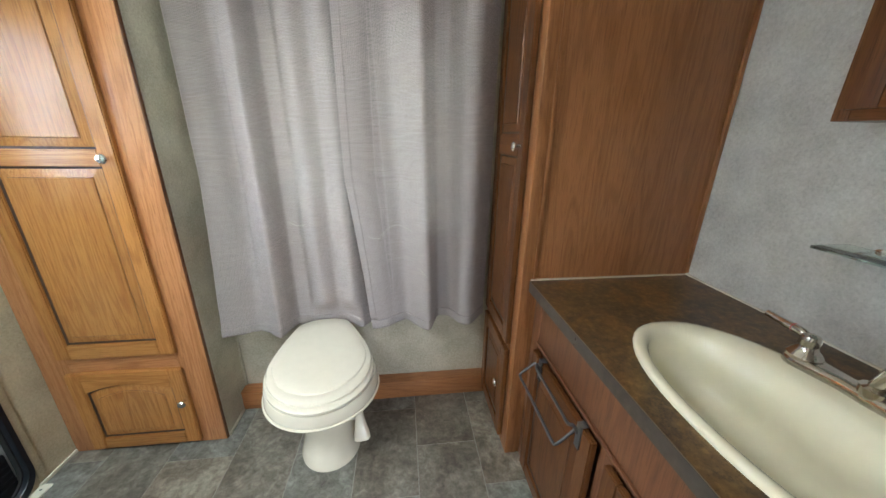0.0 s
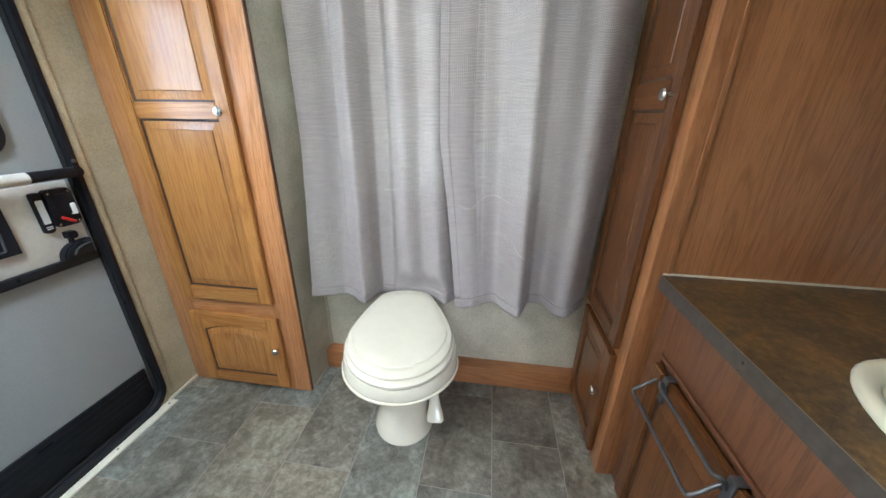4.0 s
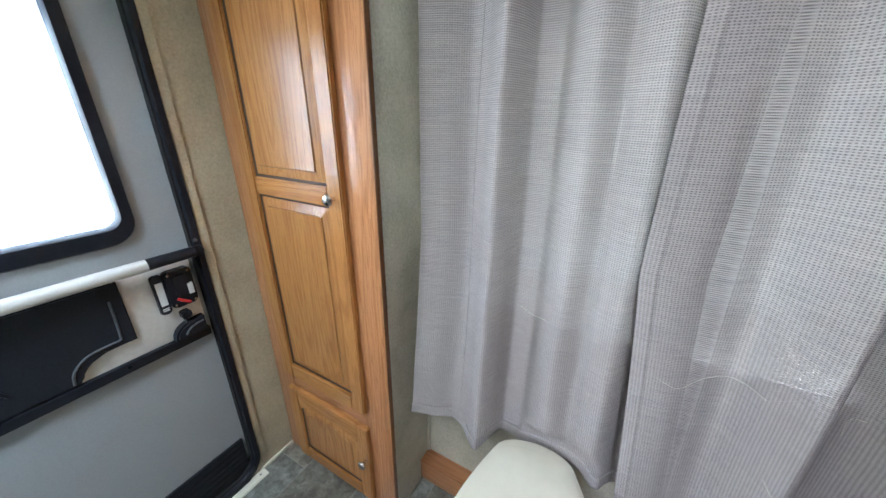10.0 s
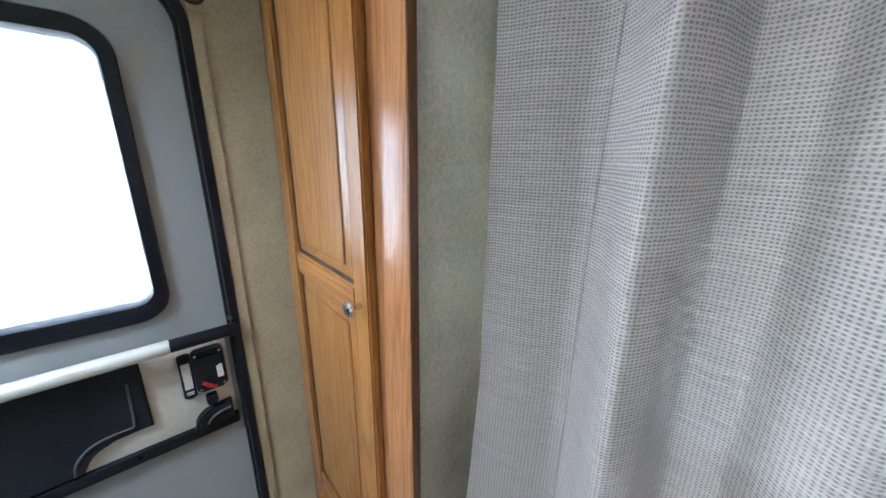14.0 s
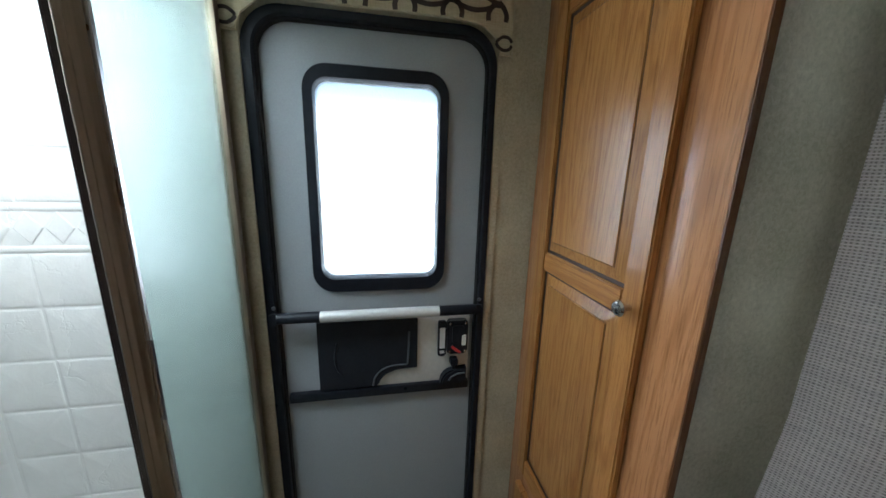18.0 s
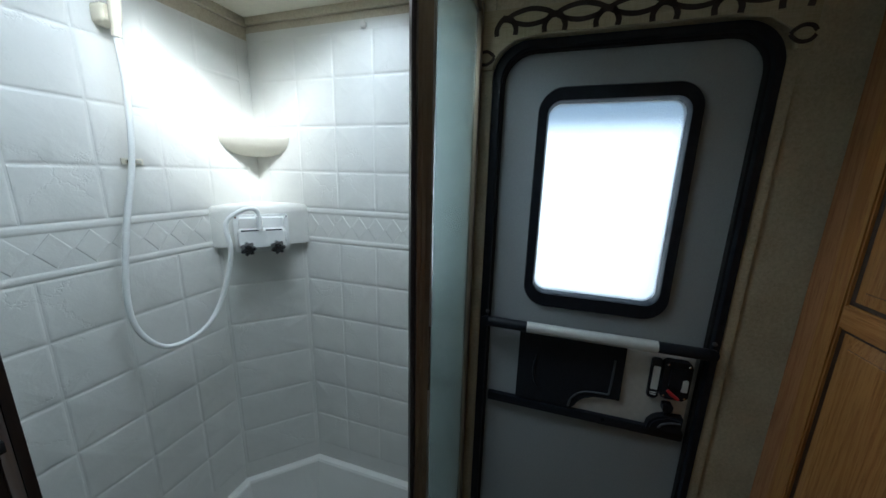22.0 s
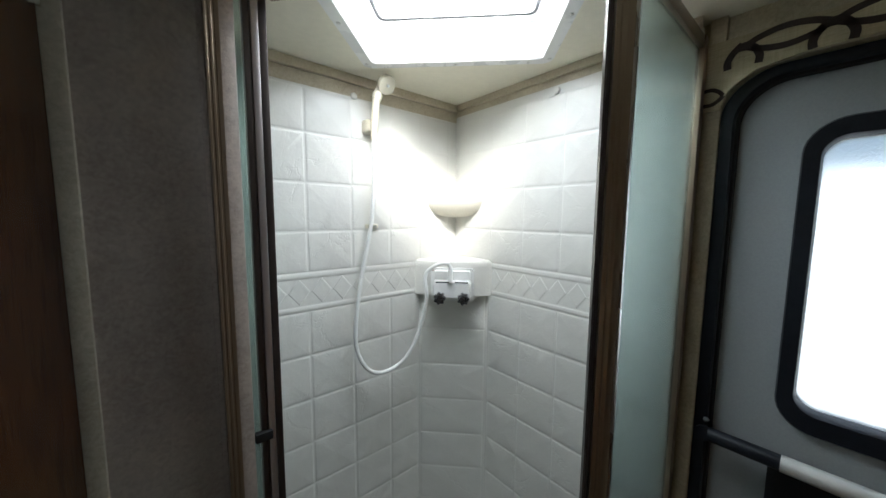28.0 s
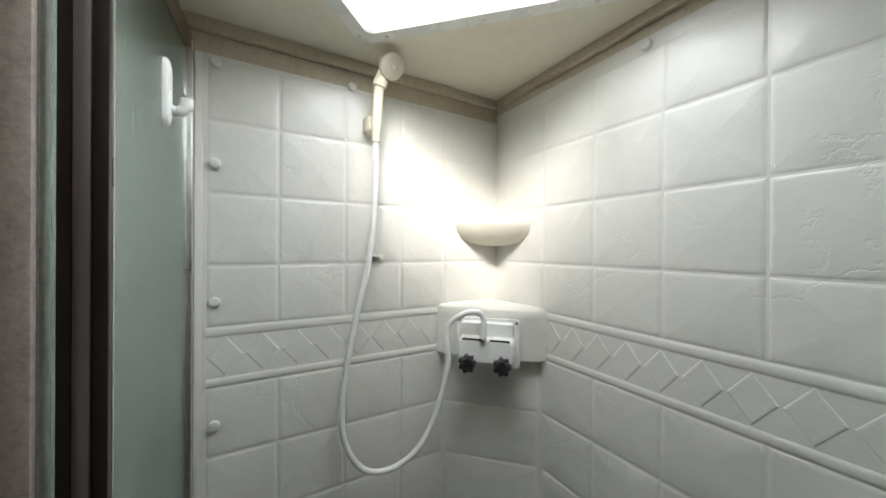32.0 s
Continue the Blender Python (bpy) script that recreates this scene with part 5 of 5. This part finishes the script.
def tile(name, place, u0, u1, v0, v1, proud=0.0014, gap=0.0020, seed=0):
    """One pillowed moulded tile with uneven edges."""
    rng = random.Random(seed)
    n = 9

    def loop(d, jag):
        pts = []
        for (a0, b0), (a1, b1) in (((u0, v0), (u1, v0)), ((u1, v0), (u1, v1)), ((u1, v1), (u0, v1)), ((u0, v1), (u0, v0))):
            for k in range(n):
                t = k / n
                pts.append((a0 + (a1 - a0) * t, b0 + (b1 - b0) * t))
        cu, cv = (u0 + u1) / 2, (v0 + v1) / 2
        return [(u + (d + rng.uniform(0, jag)) * (1 if u < cu else -1) * (abs(u - cu) > 0.49 * (u1 - u0)),
                 v + (d + rng.uniform(0, jag)) * (1 if v < cv else -1) * (abs(v - cv) > 0.49 * (v1 - v0))) for u, v in pts]

    rows = [(loop(gap, 0.0), 0.0), (loop(gap + 0.0008, 0.0040), proud * 0.7), (loop(gap + 0.0042, 0.0046), proud)]
    bm = loft([[place(u, v, w) for u, v in lp] for lp, w in rows], cap=False)
    last = [v for v in bm.verts][-4 * n:]
    mid = bm.verts.new(place((u0 + u1) / 2, (v0 + v1) / 2, proud))
    for k in range(4 * n):
        bm.faces.new((last[k], last[(k + 1) % (4 * n)], mid))
    return part(name, bm, SURROUND, sur, smooth=30)


rows_up = [(1.357 + 0.004, 1.486), (1.486, 1.632), (1.632, 1.778), (1.778, 1.905)]
rows_dn = [(1.099, 1.240), (0.955, 1.099), (0.811, 0.955), (0.667, 0.811), (0.523, 0.667), (0.379, 0.523)]
cols_s = [(-0.828, -0.698), (-0.972, -0.828), (-1.116, -0.972), (-1.246, -1.116)]
cols_w = [(0.222, 0.366), (0.078, 0.222), (-0.064, 0.078), (-0.208, -0.064)]
sd = 0
for v0, v1 in rows_up + rows_dn:
    low = v1 < 1.25
    for u0, u1 in cols_s + ([] if low else [(-1.390, -1.246)]):
        sd += 1
        tile("tile", sp_s, u0, u1, v0, v1, seed=sd)
    for u0, u1 in cols_w + ([] if low else [(-0.352, -0.208)]):
        sd += 1
        tile("tile", sp_w, u0, u1, v0, v1, seed=sd)
    if low:
        sd += 1
        tile("tile", sp_c, 0.008, CW - 0.008, v0, v1, seed=sd)
for place, a, b in ((sp_s, -1.240, -0.698), (sp_w, -0.212, 0.366)):
    for z, h in ((ZB1 - 0.016, 0.020), (ZB0 - 0.003, 0.018)):
        q = loft([[place(u, z + h * q, w) for q, w in ((0.0, 0.0), (0.16, 0.0016), (0.36, 0.0020), (0.64, 0.0020), (0.84, 0.0014), (1.0, 0.0))] for u in (a, b)], cap=True)
        part("border_bead", q, SURROUND, sur)
    n = round((b - a) / 0.064)
    for k in range(n):
        c = a + (k + 0.5) * (b - a) / n
        w, hh, m = (b - a) / n / 2 - 0.0016, 0.0405, (ZB0 + ZB1) / 2 + 0.001
        lp = lambda s, d: [place(c + s * w * x, m + s * hh * y, d) for x, y in ((1, 0), (0, 1), (-1, 0), (0, -1))]
        part("border_diamond", loft([lp(1.0, 0), lp(0.93, 0.0010), lp(0.82, 0.0012)]), SURROUND, sur, smooth=0)
part("edge_flange", box(-0.692, -0.6795, SY + 0.0005, SY + 0.006, PAN, ZTS - 0.004, 0.002), SURROUND, sur)
part("edge_flange", box(SX + 0.0005, SX + 0.006, 0.37, GY - 0.008, PAN, ZT - 0.004, 0.002), SURROUND, sur)
for z in (1.895, 1.690, 1.413, 1.165, 0.90):
    part("cap_button", lathe([(0.0105, 0), (0.0105, 0.003), (0.008, 0.006), (0.002, 0.0072)], (-0.713, SY + 0.004, z), "y", 18), SURROUND, sur)
part("cap_button", lathe([(0.0105, 0), (0.0105, 0.003), (0.008, 0.006), (0.002, 0.0072)], (-0.985, SY + 0.002, 1.913), "y", 18), SURROUND, sur)
for y, z in ((0.355, 1.70), (0.05, 1.915), (0.355, 1.40)):
    part("cap_button", lathe([(0.0105, 0), (0.0105, 0.003), (0.008, 0.006), (0.002, 0.0072)], (SX + 0.004, y, z), "x", 18), SURROUND, sur)
# wall strip between the panels and the ceiling
solo("trim", box(SX, GXP, YS, SY - 0.0005, ZTS + 0.0005, ZC - 0.0265), PAPER_PALE, "tan vinyl wall strip over the shower panel", "trim", "structure")

solo("trim", box(SX - 0.012, SX - 0.0005, SY - 0.0004, GY, ZT + 0.0005, ZC - 0.0225), PAPER_PALE, "pale tan vinyl wall strip over the shower panel", "trim", "structure")

# tray
tray = thing("shower_tray", (-1.08, 0.0, 0), "white moulded neo-angle shower tray with a raised rim", "shower tray")
ins = lambda d: [(SX + d, SY + d), (GXP - 0.004 - d, SY + d), (GXP - 0.004 - d, P2.y - d * 0.41), (P1.x - d * 0.41, GY - 0.004 - d), (SX + d, GY - 0.004 - d)]
def chamf(pts, c):
    a = pts[0]
    return [(a[0] + c, a[1])] + pts[1:] + [(a[0], a[1] + c)]
rings = [(0.0, 0.0, 0), (0.0, 0.10, 0), (0.004, 0.106, 0), (0.055, 0.106, 0), (0.065, 0.098, 0), (0.085, 0.055, 0), (0.15, 0.045, 0)]
bm = loft([[Vector((x, y, z)) for x, y in chamf(ins(d), 0.19)] for d, z, _ in rings], cap=True)
part("tray", bm, SURROUND, tray, smooth=30)
up = [(GXP - 0.02, SY + 0.001), (SX + CH, SY + 0.001), (SX + 0.001, SY + CH), (SX + 0.001, GY - 0.02)]
def offp(d):
    k = d * 0.414
    return [(up[0][0], up[0][1] + d), (up[1][0] + k, up[1][1] + d), (up[2][0] + d, up[2][1] + k), (up[3][0] + d, up[3][1])]
bm = loft([[Vector((*p, z)) for p, z in ((a, 0.10), (b, 0.10), (c, PAN - 0.006), (e, PAN), (f, PAN))] for a, b, c, e, f in zip(offp(0.0), offp(0.075), offp(0.028), offp(0.022), offp(0.0))], cap=True)
part("upstand", bm, SURROUND, tray, smooth=30)
part("drain", lathe([(0.03, 0), (0.03, 0.003), (0.022, 0.0035), (0.02, 0.001)], (-1.06, -0.02, 0.046)), CHROME, tray)

# corner shelf and faucet block
shf = thing("corner_shelf", (SX, SY, 1.60), "small white moulded corner shelf", "shelf")
bm = bmesh.new()
loops = []
for f, z in ((0.143, 1.604), (0.148, 1.600), (0.147, 1.590), (0.140, 1.572), (0.124, 1.554), (0.098, 1.541), (0.062, 1.534), (0.03, 1.532)):
    arc = [Vector((SX + 0.004 + f * math.cos(radians(a)) * (1 - 0.23 * math.sin(radians(2 * a))), SY + 0.004 + f * math.sin(radians(a)) * (1 - 0.23 * math.sin(radians(2 * a))), z)) for a in range(0, 91, 10)]
    loops.append([Vector((SX + 0.001, SY + 0.001, z))] + arc)
part("shelf", loft(loops, bm), SHELF, shf, smooth=50)

blk = thing("shower_mixer", (-1.30, -0.27, 1.25), "white shower mixer with two smoked knobs on a corner ledge", "mixer")
led = [sp_c(u, 0, w) for u, w in [(-0.012, 0.012), (0.015, 0.028), (CW / 2, 0.042), (CW - 0.015, 0.028), (CW + 0.012, 0.012), (CW / 2, -0.115)]]
bm = loft([[Vector((p.x, p.y, z)) for p in led] for z in (ZB0 - 0.005, 1.350)])
cen = sum(led, Vector()) / 6
loft_top = loft([[cen + (Vector((p.x, p.y, 0)) - Vector((cen.x, cen.y, 0))) * s + Vector((0, 0, z)) for p in led] for s, z in ((1.0, 1.3501), (0.99, 1.362), (0.93, 1.371), (0.7, 1.377))])
part("ledge_body", bm, SURROUND, blk, smooth=50)
part("ledge_top", loft_top, SURROUND, blk, smooth=70)
um = CW / 2
part("back_plate", slab(rounded(um - 0.080, um + 0.080, 1.222, 1.345, 0.008), sp_c, 0.040, 0.050, bevel=0.003), WHITE, blk)
vb = part("valve_body", loft([[sp_c(u, v, w) for u, v in rounded(um - a, um + a, 1.238 + b, 1.302 - b, 0.012)] for a, b, w in ((0.070, 0.0, 0.050), (0.070, 0.0, 0.078), (0.064, 0.006, 0.088))]), WHITE, blk)
part("upper_cover", loft([[sp_c(u, v, w) for u, v in rounded(um - a, um + a, 1.303, 1.338 - b, 0.006)] for a, b, w in ((0.066, 0.0, 0.050), (0.064, 0.004, 0.062))]), WHITE, blk)
for s in (-1, 1):
    part("print_bar", slab([(um + s * 0.034 - 0.024, 1.2945), (um + s * 0.034 + 0.024, 1.2945), (um + s * 0.034 + 0.024, 1.3000), (um + s * 0.034 - 0.024, 1.3000)], sp_c, 0.080, 0.0875), BLACK, vb, "tiny black lettering strip")
    cu = um + s * 0.042
    lobes = lambda r: [(cu + (r + 0.0028 * math.cos(7 * radians(a))) * math.cos(radians(a)), 1.244 + (r + 0.0028 * math.cos(7 * radians(a))) * math.sin(radians(a))) for a in range(0, 360, 8)]
    kb = part("knob", loft([[sp_c(u, v, w) for u, v in lobes(r)] for r, w in ((0.016, 0.084), (0.019, 0.092), (0.0205, 0.108), (0.018, 0.118), (0.008, 0.121))]), SMOKE, blk, "smoked clear seven-lobed knob", smooth=40)
    part("stem", tube([sp_c(cu, 1.244, 0.07), sp_c(cu, 1.244, 0.10)], 0.009, 14), CHROME, kb)
    part("screw", lathe([(0.004, 0), (0.003, 0.002)], sp_c(um + s * 0.073, 1.337, 0.0495), Matrix(((-0.7071, 0, 0.7071), (0.7071, 0, 0.7071), (0, 1, 0))), 10), CHROME, blk)
# hand shower, its holder and hose
hs = thing("hand_shower", (-1.05, SY, 1.80), "white hand shower in a wall bracket with a hanging hose", "hand shower")
HX = -1.052
HB = -1.030       # handle and bracket
part("bracket", loft([[Vector((HB + u, SY + w, v)) for u, v in rounded(-a, a, 1.800 + b, 1.846 - b, 0.010)] for a, b, w in ((0.018, 0, 0.0), (0.017, 0.001, 0.028), (0.012, 0.005, 0.036))]), IVORY, hs)
part("handle", tube(smooth_line([(HB, SY + 0.046, 1.775), (HB - 0.001, SY + 0.052, 1.83), (HB - 0.003, SY + 0.062, 1.90), (HB - 0.012, SY + 0.076, 1.940)], 6), [0.0095] * 4 + [0.012] * 8 + [0.013] * 7, 16), IVORY, hs)
ax = Vector((-0.12, 0.74, -0.55)).normalized()
b1 = ax.cross(Vector((0, 0, 1))).normalized()
b2 = b1.cross(ax)
mt = Matrix((b1, b2, ax)).transposed()
hd = part("head", lathe([(0.011, -0.024), (0.019, -0.018), (0.028, -0.004), (0.030, 0.006), (0.0285, 0.012), (0.024, 0.014), (0.006, 0.0135)], (HB - 0.022, SY + 0.086, 1.943), mt, 32), IVORY, hs, "round spray head")
part("spray_nub", lathe([(0.005, 0.0), (0.004, 0.004)], Vector((HB - 0.022, SY + 0.086, 1.943)) + ax * 0.0136, mt, 12), WHITE, hd)
part("collar", tube([(HB - 0.003, SY + 0.062, 1.900), (HB - 0.006, SY + 0.066, 1.914)], 0.0165, 16), IVORY, hs)
out = sp_c(um - 0.006, 1.330, 0.090)
hose = smooth_line([(HB, SY + 0.046, 1.778), (HX + 0.022, SY + 0.046, 1.66), (HX + 0.035, SY + 0.045, 1.50), (HX + 0.072, SY + 0.045, 1.33), (HX + 0.096, SY + 0.047, 1.17), (HX + 0.088, SY + 0.052, 1.075), (HX + 0.045, SY + 0.062, 1.012),
                    (HX - 0.020, SY + 0.075, 1.006), (HX - 0.082, SY + 0.085, 1.045), (HX - 0.125, SY + 0.095, 1.13), (HX - 0.145, SY + 0.11, 1.24), (out.x + 0.072, out.y - 0.052, 1.325), (out.x + 0.040, out.y - 0.028, 1.362), (out.x + 0.012, out.y - 0.006, 1.368), tuple(out + Vector((0, 0, 0.022))), tuple(out)], 8)
part("hose", tube(hose, 0.0068, 12), WHITE, hs, "white vinyl hose")
part("hose_end", tube([out + Vector((0, 0, 0.014)), out + Vector((0, 0, -0.026))], [0.0085, 0.0095], 14), WHITE, hs)
clip = thing("hose_clip", (-1.04, SY, 1.50), "small ivory wall clip with a metal strap", "clip")
part("plate", box(-1.064, -1.016, SY + 0.0045, SY + 0.008, 1.491, 1.506, 0.0015), IVORY_DULL, clip)
part("clip", box(-1.056, -1.024, SY + 0.008, SY + 0.014, 1.494, 1.503, 0.002), NICKEL, clip)

# ---- skylight ----
skl = thing("skylight", (-1.01, 0.04, ZC), "bright white plastic skylight with a screwed flange", "skylight")
sq = lambda a, b, z: SUN_C + e1 * a + e2 * b + Vector((0, 0, z))
hw, dp2 = SUN_W / 2, SUN_D
def rect(m, z, r):
    return [sq(u, v, z) for u, v in rounded(-hw - m, hw + m, -m, dp2 + m, r, 5)]
bm = loft([rect(0.030, ZC - 0.0005, 0.03), rect(0.030, ZC - 0.005, 0.03), rect(0.0, ZC - 0.006, 0.018), rect(-0.004, ZC, 0.018), rect(-0.012, ZC + 0.085, 0.02), rect(-0.026, ZC + 0.088, 0.02), rect(-0.026, ZC + 0.115, 0.02)], cap=False)
part("flange_and_well", bm, WHITE, skl, "white flange and tapering well", smooth=30)
part("dome_gasket", loft([rect(-0.026, ZC + 0.096, 0.02), rect(-0.026, ZC + 0.0995, 0.02), rect(-0.034, ZC + 0.0995, 0.016), rect(-0.034, ZC + 0.096, 0.016), rect(-0.026, ZC + 0.096, 0.02)], cap=False), GREYMETAL, skl, "grey gasket under the dome")
dm = part("dome", loft([rect(-0.02, ZC + 0.118, 0.02), rect(-0.05, ZC + 0.135, 0.02), rect(-0.11, ZC + 0.145, 0.02)]), MILK, skl, "milky dome", smooth=60)
dm.visible_shadow = False
for u, v in [(-hw - 0.018, k * dp2 / 2) for k in range(3)] + [(hw + 0.018, k * dp2 / 2) for k in range(3)] + [(k * hw, -0.018) for k in (-0.85, 0, 0.85)] + [(k * hw, dp2 + 0.018) for k in (-0.85, 0, 0.85)]:
    p = sq(u, v, ZC - 0.004)
    part("screw", lathe([(0.005, 0.0), (0.005, -0.003), (0.003, -0.0045)], p, "z", 12), ALU, skl)

# ---- shower enclosure ----
ZG1 = 1.905
enc = thing("shower_enclosure", (-0.85, 0.17, 0.1), "bronze-framed shower enclosure with green rain-textured fixed panes", "shower enclosure")
def oblong(c, d, l, w, z0, z1, bev=0.003):
    """A bar of oblong section: l along the direction d, w across."""
    d = Vector((d[0], d[1], 0)).normalized()
    nrm = Vector((-d.y, d.x, 0))
    pts = [Vector(c) + d * a * l / 2 + nrm * b * w / 2 for a, b in ((-1, -1), (1, -1), (1, 1), (-1, 1))]
    bm = loft([[Vector((p.x, p.y, z)) for p in pts] for z in (z0, z1)])
    bmesh.ops.bevel(bm, geom=[e for e in bm.edges if abs(e.verts[0].co.z - e.verts[1].co.z) > 0.1], offset=bev, segments=2, affect="EDGES")
    return bm


def fluted(c, d, l, w, z0, z1, depth=0.0008):
    """An extruded upright with two grooves down each broad face."""
    d = Vector((d[0], d[1], 0)).normalized()
    nrm = Vector((-d.y, d.x, 0))
    cut = [(-0.5, 0), (-0.22, 0), (-0.17, 1), (-0.05, 1), (0.0, 0), (0.16, 0), (0.20, 1), (0.30, 1), (0.35, 0), (0.5, 0)]
    face = [(a * l, w / 2 - k * depth) for a, k in cut]
    ring = face + [(-a, -b) for a, b in face]
    return loft([[Vector(c) + d * a + nrm * b + Vector((0, 0, z)) for a, b in ring] for z in (z0, z1)])


diag = (P1 - P2).normalized()
part("hinge_post", fluted(P1 + diag * 0.004 + Vector((0, 0.002, 0)), diag, 0.026, 0.026, 0.106, ZG1 + 0.02), BRONZE, enc, "bronze corner post")
part("hinge_jamb", oblong(P1 - diag * 0.0125, diag, 0.008, 0.018, 0.106, ZG1 + 0.02, 0.002), DARKMETAL, enc, "dark jamb of the doorway")
part("corner_bead", oblong(P1 + Vector((-0.012, 0.020, 0)), (1, 0, 0), 0.010, 0.008, 0.106, ZG1 + 0.02, 0.002), ALU, enc, "pale bead along the corner post")
part("strike_channel", box(-0.6290, -0.6185, -0.064, -0.047, 0.106, ZG1 + 0.02, 0.001), DARKMETAL, enc)
part("strike_post", box(-0.6427, -0.6293, -0.062, -0.044, 0.106, ZG1 + 0.02, 0.004), POSTMETAL, enc, "rounded grey-bronze corner post")
part("strike_face", box(-0.6555, -0.6430, -0.056, -0.046, 0.106, ZG1 + 0.02, 0.002), DARKMETAL, enc, "dark face that the door shuts against")
part("pane_bead", box(-0.6560, -0.6530, -0.061, -0.0565, 0.132, ZG1 - 0.007, 0.001), ALU, enc, "bright bead along the pane")
part("edge_pane", box(-0.6190, -0.6070, -0.074, -0.069, 0.125, ZG1, 0.0005), FROST, enc, "narrow strip of green glass beside the post", smooth=0).visible_shadow = False
part("wall_channel", box(SX + 0.006, SX + 0.03, GY - 0.012, GY + 0.012, 0.106, ZG1 + 0.02, 0.002), BRONZE, enc)
part("wall_channel", box(-0.679, -0.659, SY + 0.002, SY + 0.026, 0.106, ZG1 + 0.02, 0.002), ALU, enc, "pale metal wall channel")
SIDE_A, SIDE_B = Vector((-0.669, SY + 0.012, 0)), Vector((-0.650, -0.062, 0))   # the side pane runs between them
for z0, z1 in ((0.106, 0.132), (ZG1 - 0.006, ZG1 + 0.02)):
    part("rail", box(SX + 0.03, P1.x - 0.005, GY - 0.010, GY + 0.010, z0, z1, 0.002), BRONZE, enc)
    part("rail", oblong((SIDE_A + SIDE_B) / 2, SIDE_B - SIDE_A, (SIDE_B - SIDE_A).length - 0.03, 0.018, z0, z1, 0.002), BRONZE, enc)
part("header", oblong((P1 + P2) / 2, diag, (P1 - P2).length - 0.04, 0.030, ZG1 + 0.0005, ZG1 + 0.02), BRONZE, enc)
for bm in (box(SX + 0.02, P1.x - 0.012, GY - 0.003, GY + 0.003, 0.125, ZG1), oblong((SIDE_A + SIDE_B) / 2, SIDE_B - SIDE_A, (SIDE_B - SIDE_A).length - 0.008, 0.006, 0.125, ZG1, 0.0005)):
    o = part("pane", bm, FROST, enc, "green rain-textured fixed pane", smooth=0)
    o.visible_shadow = False
part("catch", box(P2.x + 0.004, P2.x + 0.034, P2.y - 0.002, P2.y + 0.012, 1.108, 1.126, 0.003), RUBBER, enc, "black magnetic catch")
part("outer_trim", box(-0.6055, -0.579, YP + 0.0005, YP + 0.011, 0.0, ZC, 0.003), PAPER_BROWN, enc, "vinyl batten beside the pane")

# swinging leaf, folded back against the partition
HP = Vector((-0.583, -0.026, 0))
ld = Vector((1, 0, 0))
LW = 0.49
leaf = thing("shower_door", tuple(HP + Vector((0, 0, 0.12))), "bronze-framed green textured glass shower door, standing open", "shower door")
for a in (0.012, LW - 0.012):
    part("stile", fluted(HP + ld * a, ld, 0.020, 0.018, 0.125, ZG1 - 0.012), BRONZE, leaf)
for z0, z1 in ((0.1255, 0.155), (ZG1 - 0.042, ZG1 - 0.0125)):
    part("rail", oblong(HP + ld * (LW / 2), ld, LW - 0.05, 0.018, z0, z1, 0.002), BRONZE, leaf)
o = part("pane", oblong(HP + ld * (LW / 2), ld, LW - 0.06, 0.005, 0.15, ZG1 - 0.038, 0.0005), RAIN, leaf, "green textured pane", smooth=0)
o.visible_shadow = False
part("drip_seal", oblong(HP + ld * (LW / 2), ld, LW - 0.04, 0.012, 0.112, 0.125, 0.001), RUBBER, leaf)

hook = thing("adhesive_hook", (-0.6612, -0.240, 1.757), "white adhesive plastic hook on the fixed pane", "hook")
HY, HZ = -0.240, 1.757
plh = lambda u, v, w: Vector((-0.6612 - w - 0.069 * u, HY + u, HZ + v))
part("plate", loft([[plh(a * u, b * v, w) for u, v in rounded(-0.016, 0.016, -0.052, 0.052, 0.0155)] for a, b, w in ((1, 1, 0), (1, 1, 0.004), (0.85, 0.93, 0.008), (0.5, 0.7, 0.010))]), WHITE, hook, smooth=60)
part("prong", tube(smooth_line([plh(0, -0.022, 0.006), plh(0, -0.026, 0.015), plh(0, -0.023, 0.023), plh(0, -0.014, 0.028), plh(0, -0.005, 0.029)], 6), [0.007] * 8 + [0.008] * 8 + [0.009] * 9, 14), WHITE, hook)

# ---- floor tiles ----
rng = random.Random(4)
cuts = [XW, -1.322, -1.066, -0.802, -0.542, -0.284, -0.026, 0.236, 0.498, 0.760, XE]
off = [0.76, 0.94, 1.155, 0.912, 1.135, 0.905, 1.12, 0.92, 1.12, 0.9]
LEN, G = 0.43, 0.0014
for (a, b), s in zip(zip(cuts, cuts[1:]), off):
    y = s - LEN * 4
    while y < YN:
        y0, y1 = max(y, YS) + G, min(y + LEN, YN) - G
        if y1 - y0 > 0.01 and not (a > 0.45):
            part("tile", box(a + G, b - G, y0, y1, -0.0035, 0.0, 0.0006, seg=1), TILE, floor, smooth=0)
        y += LEN
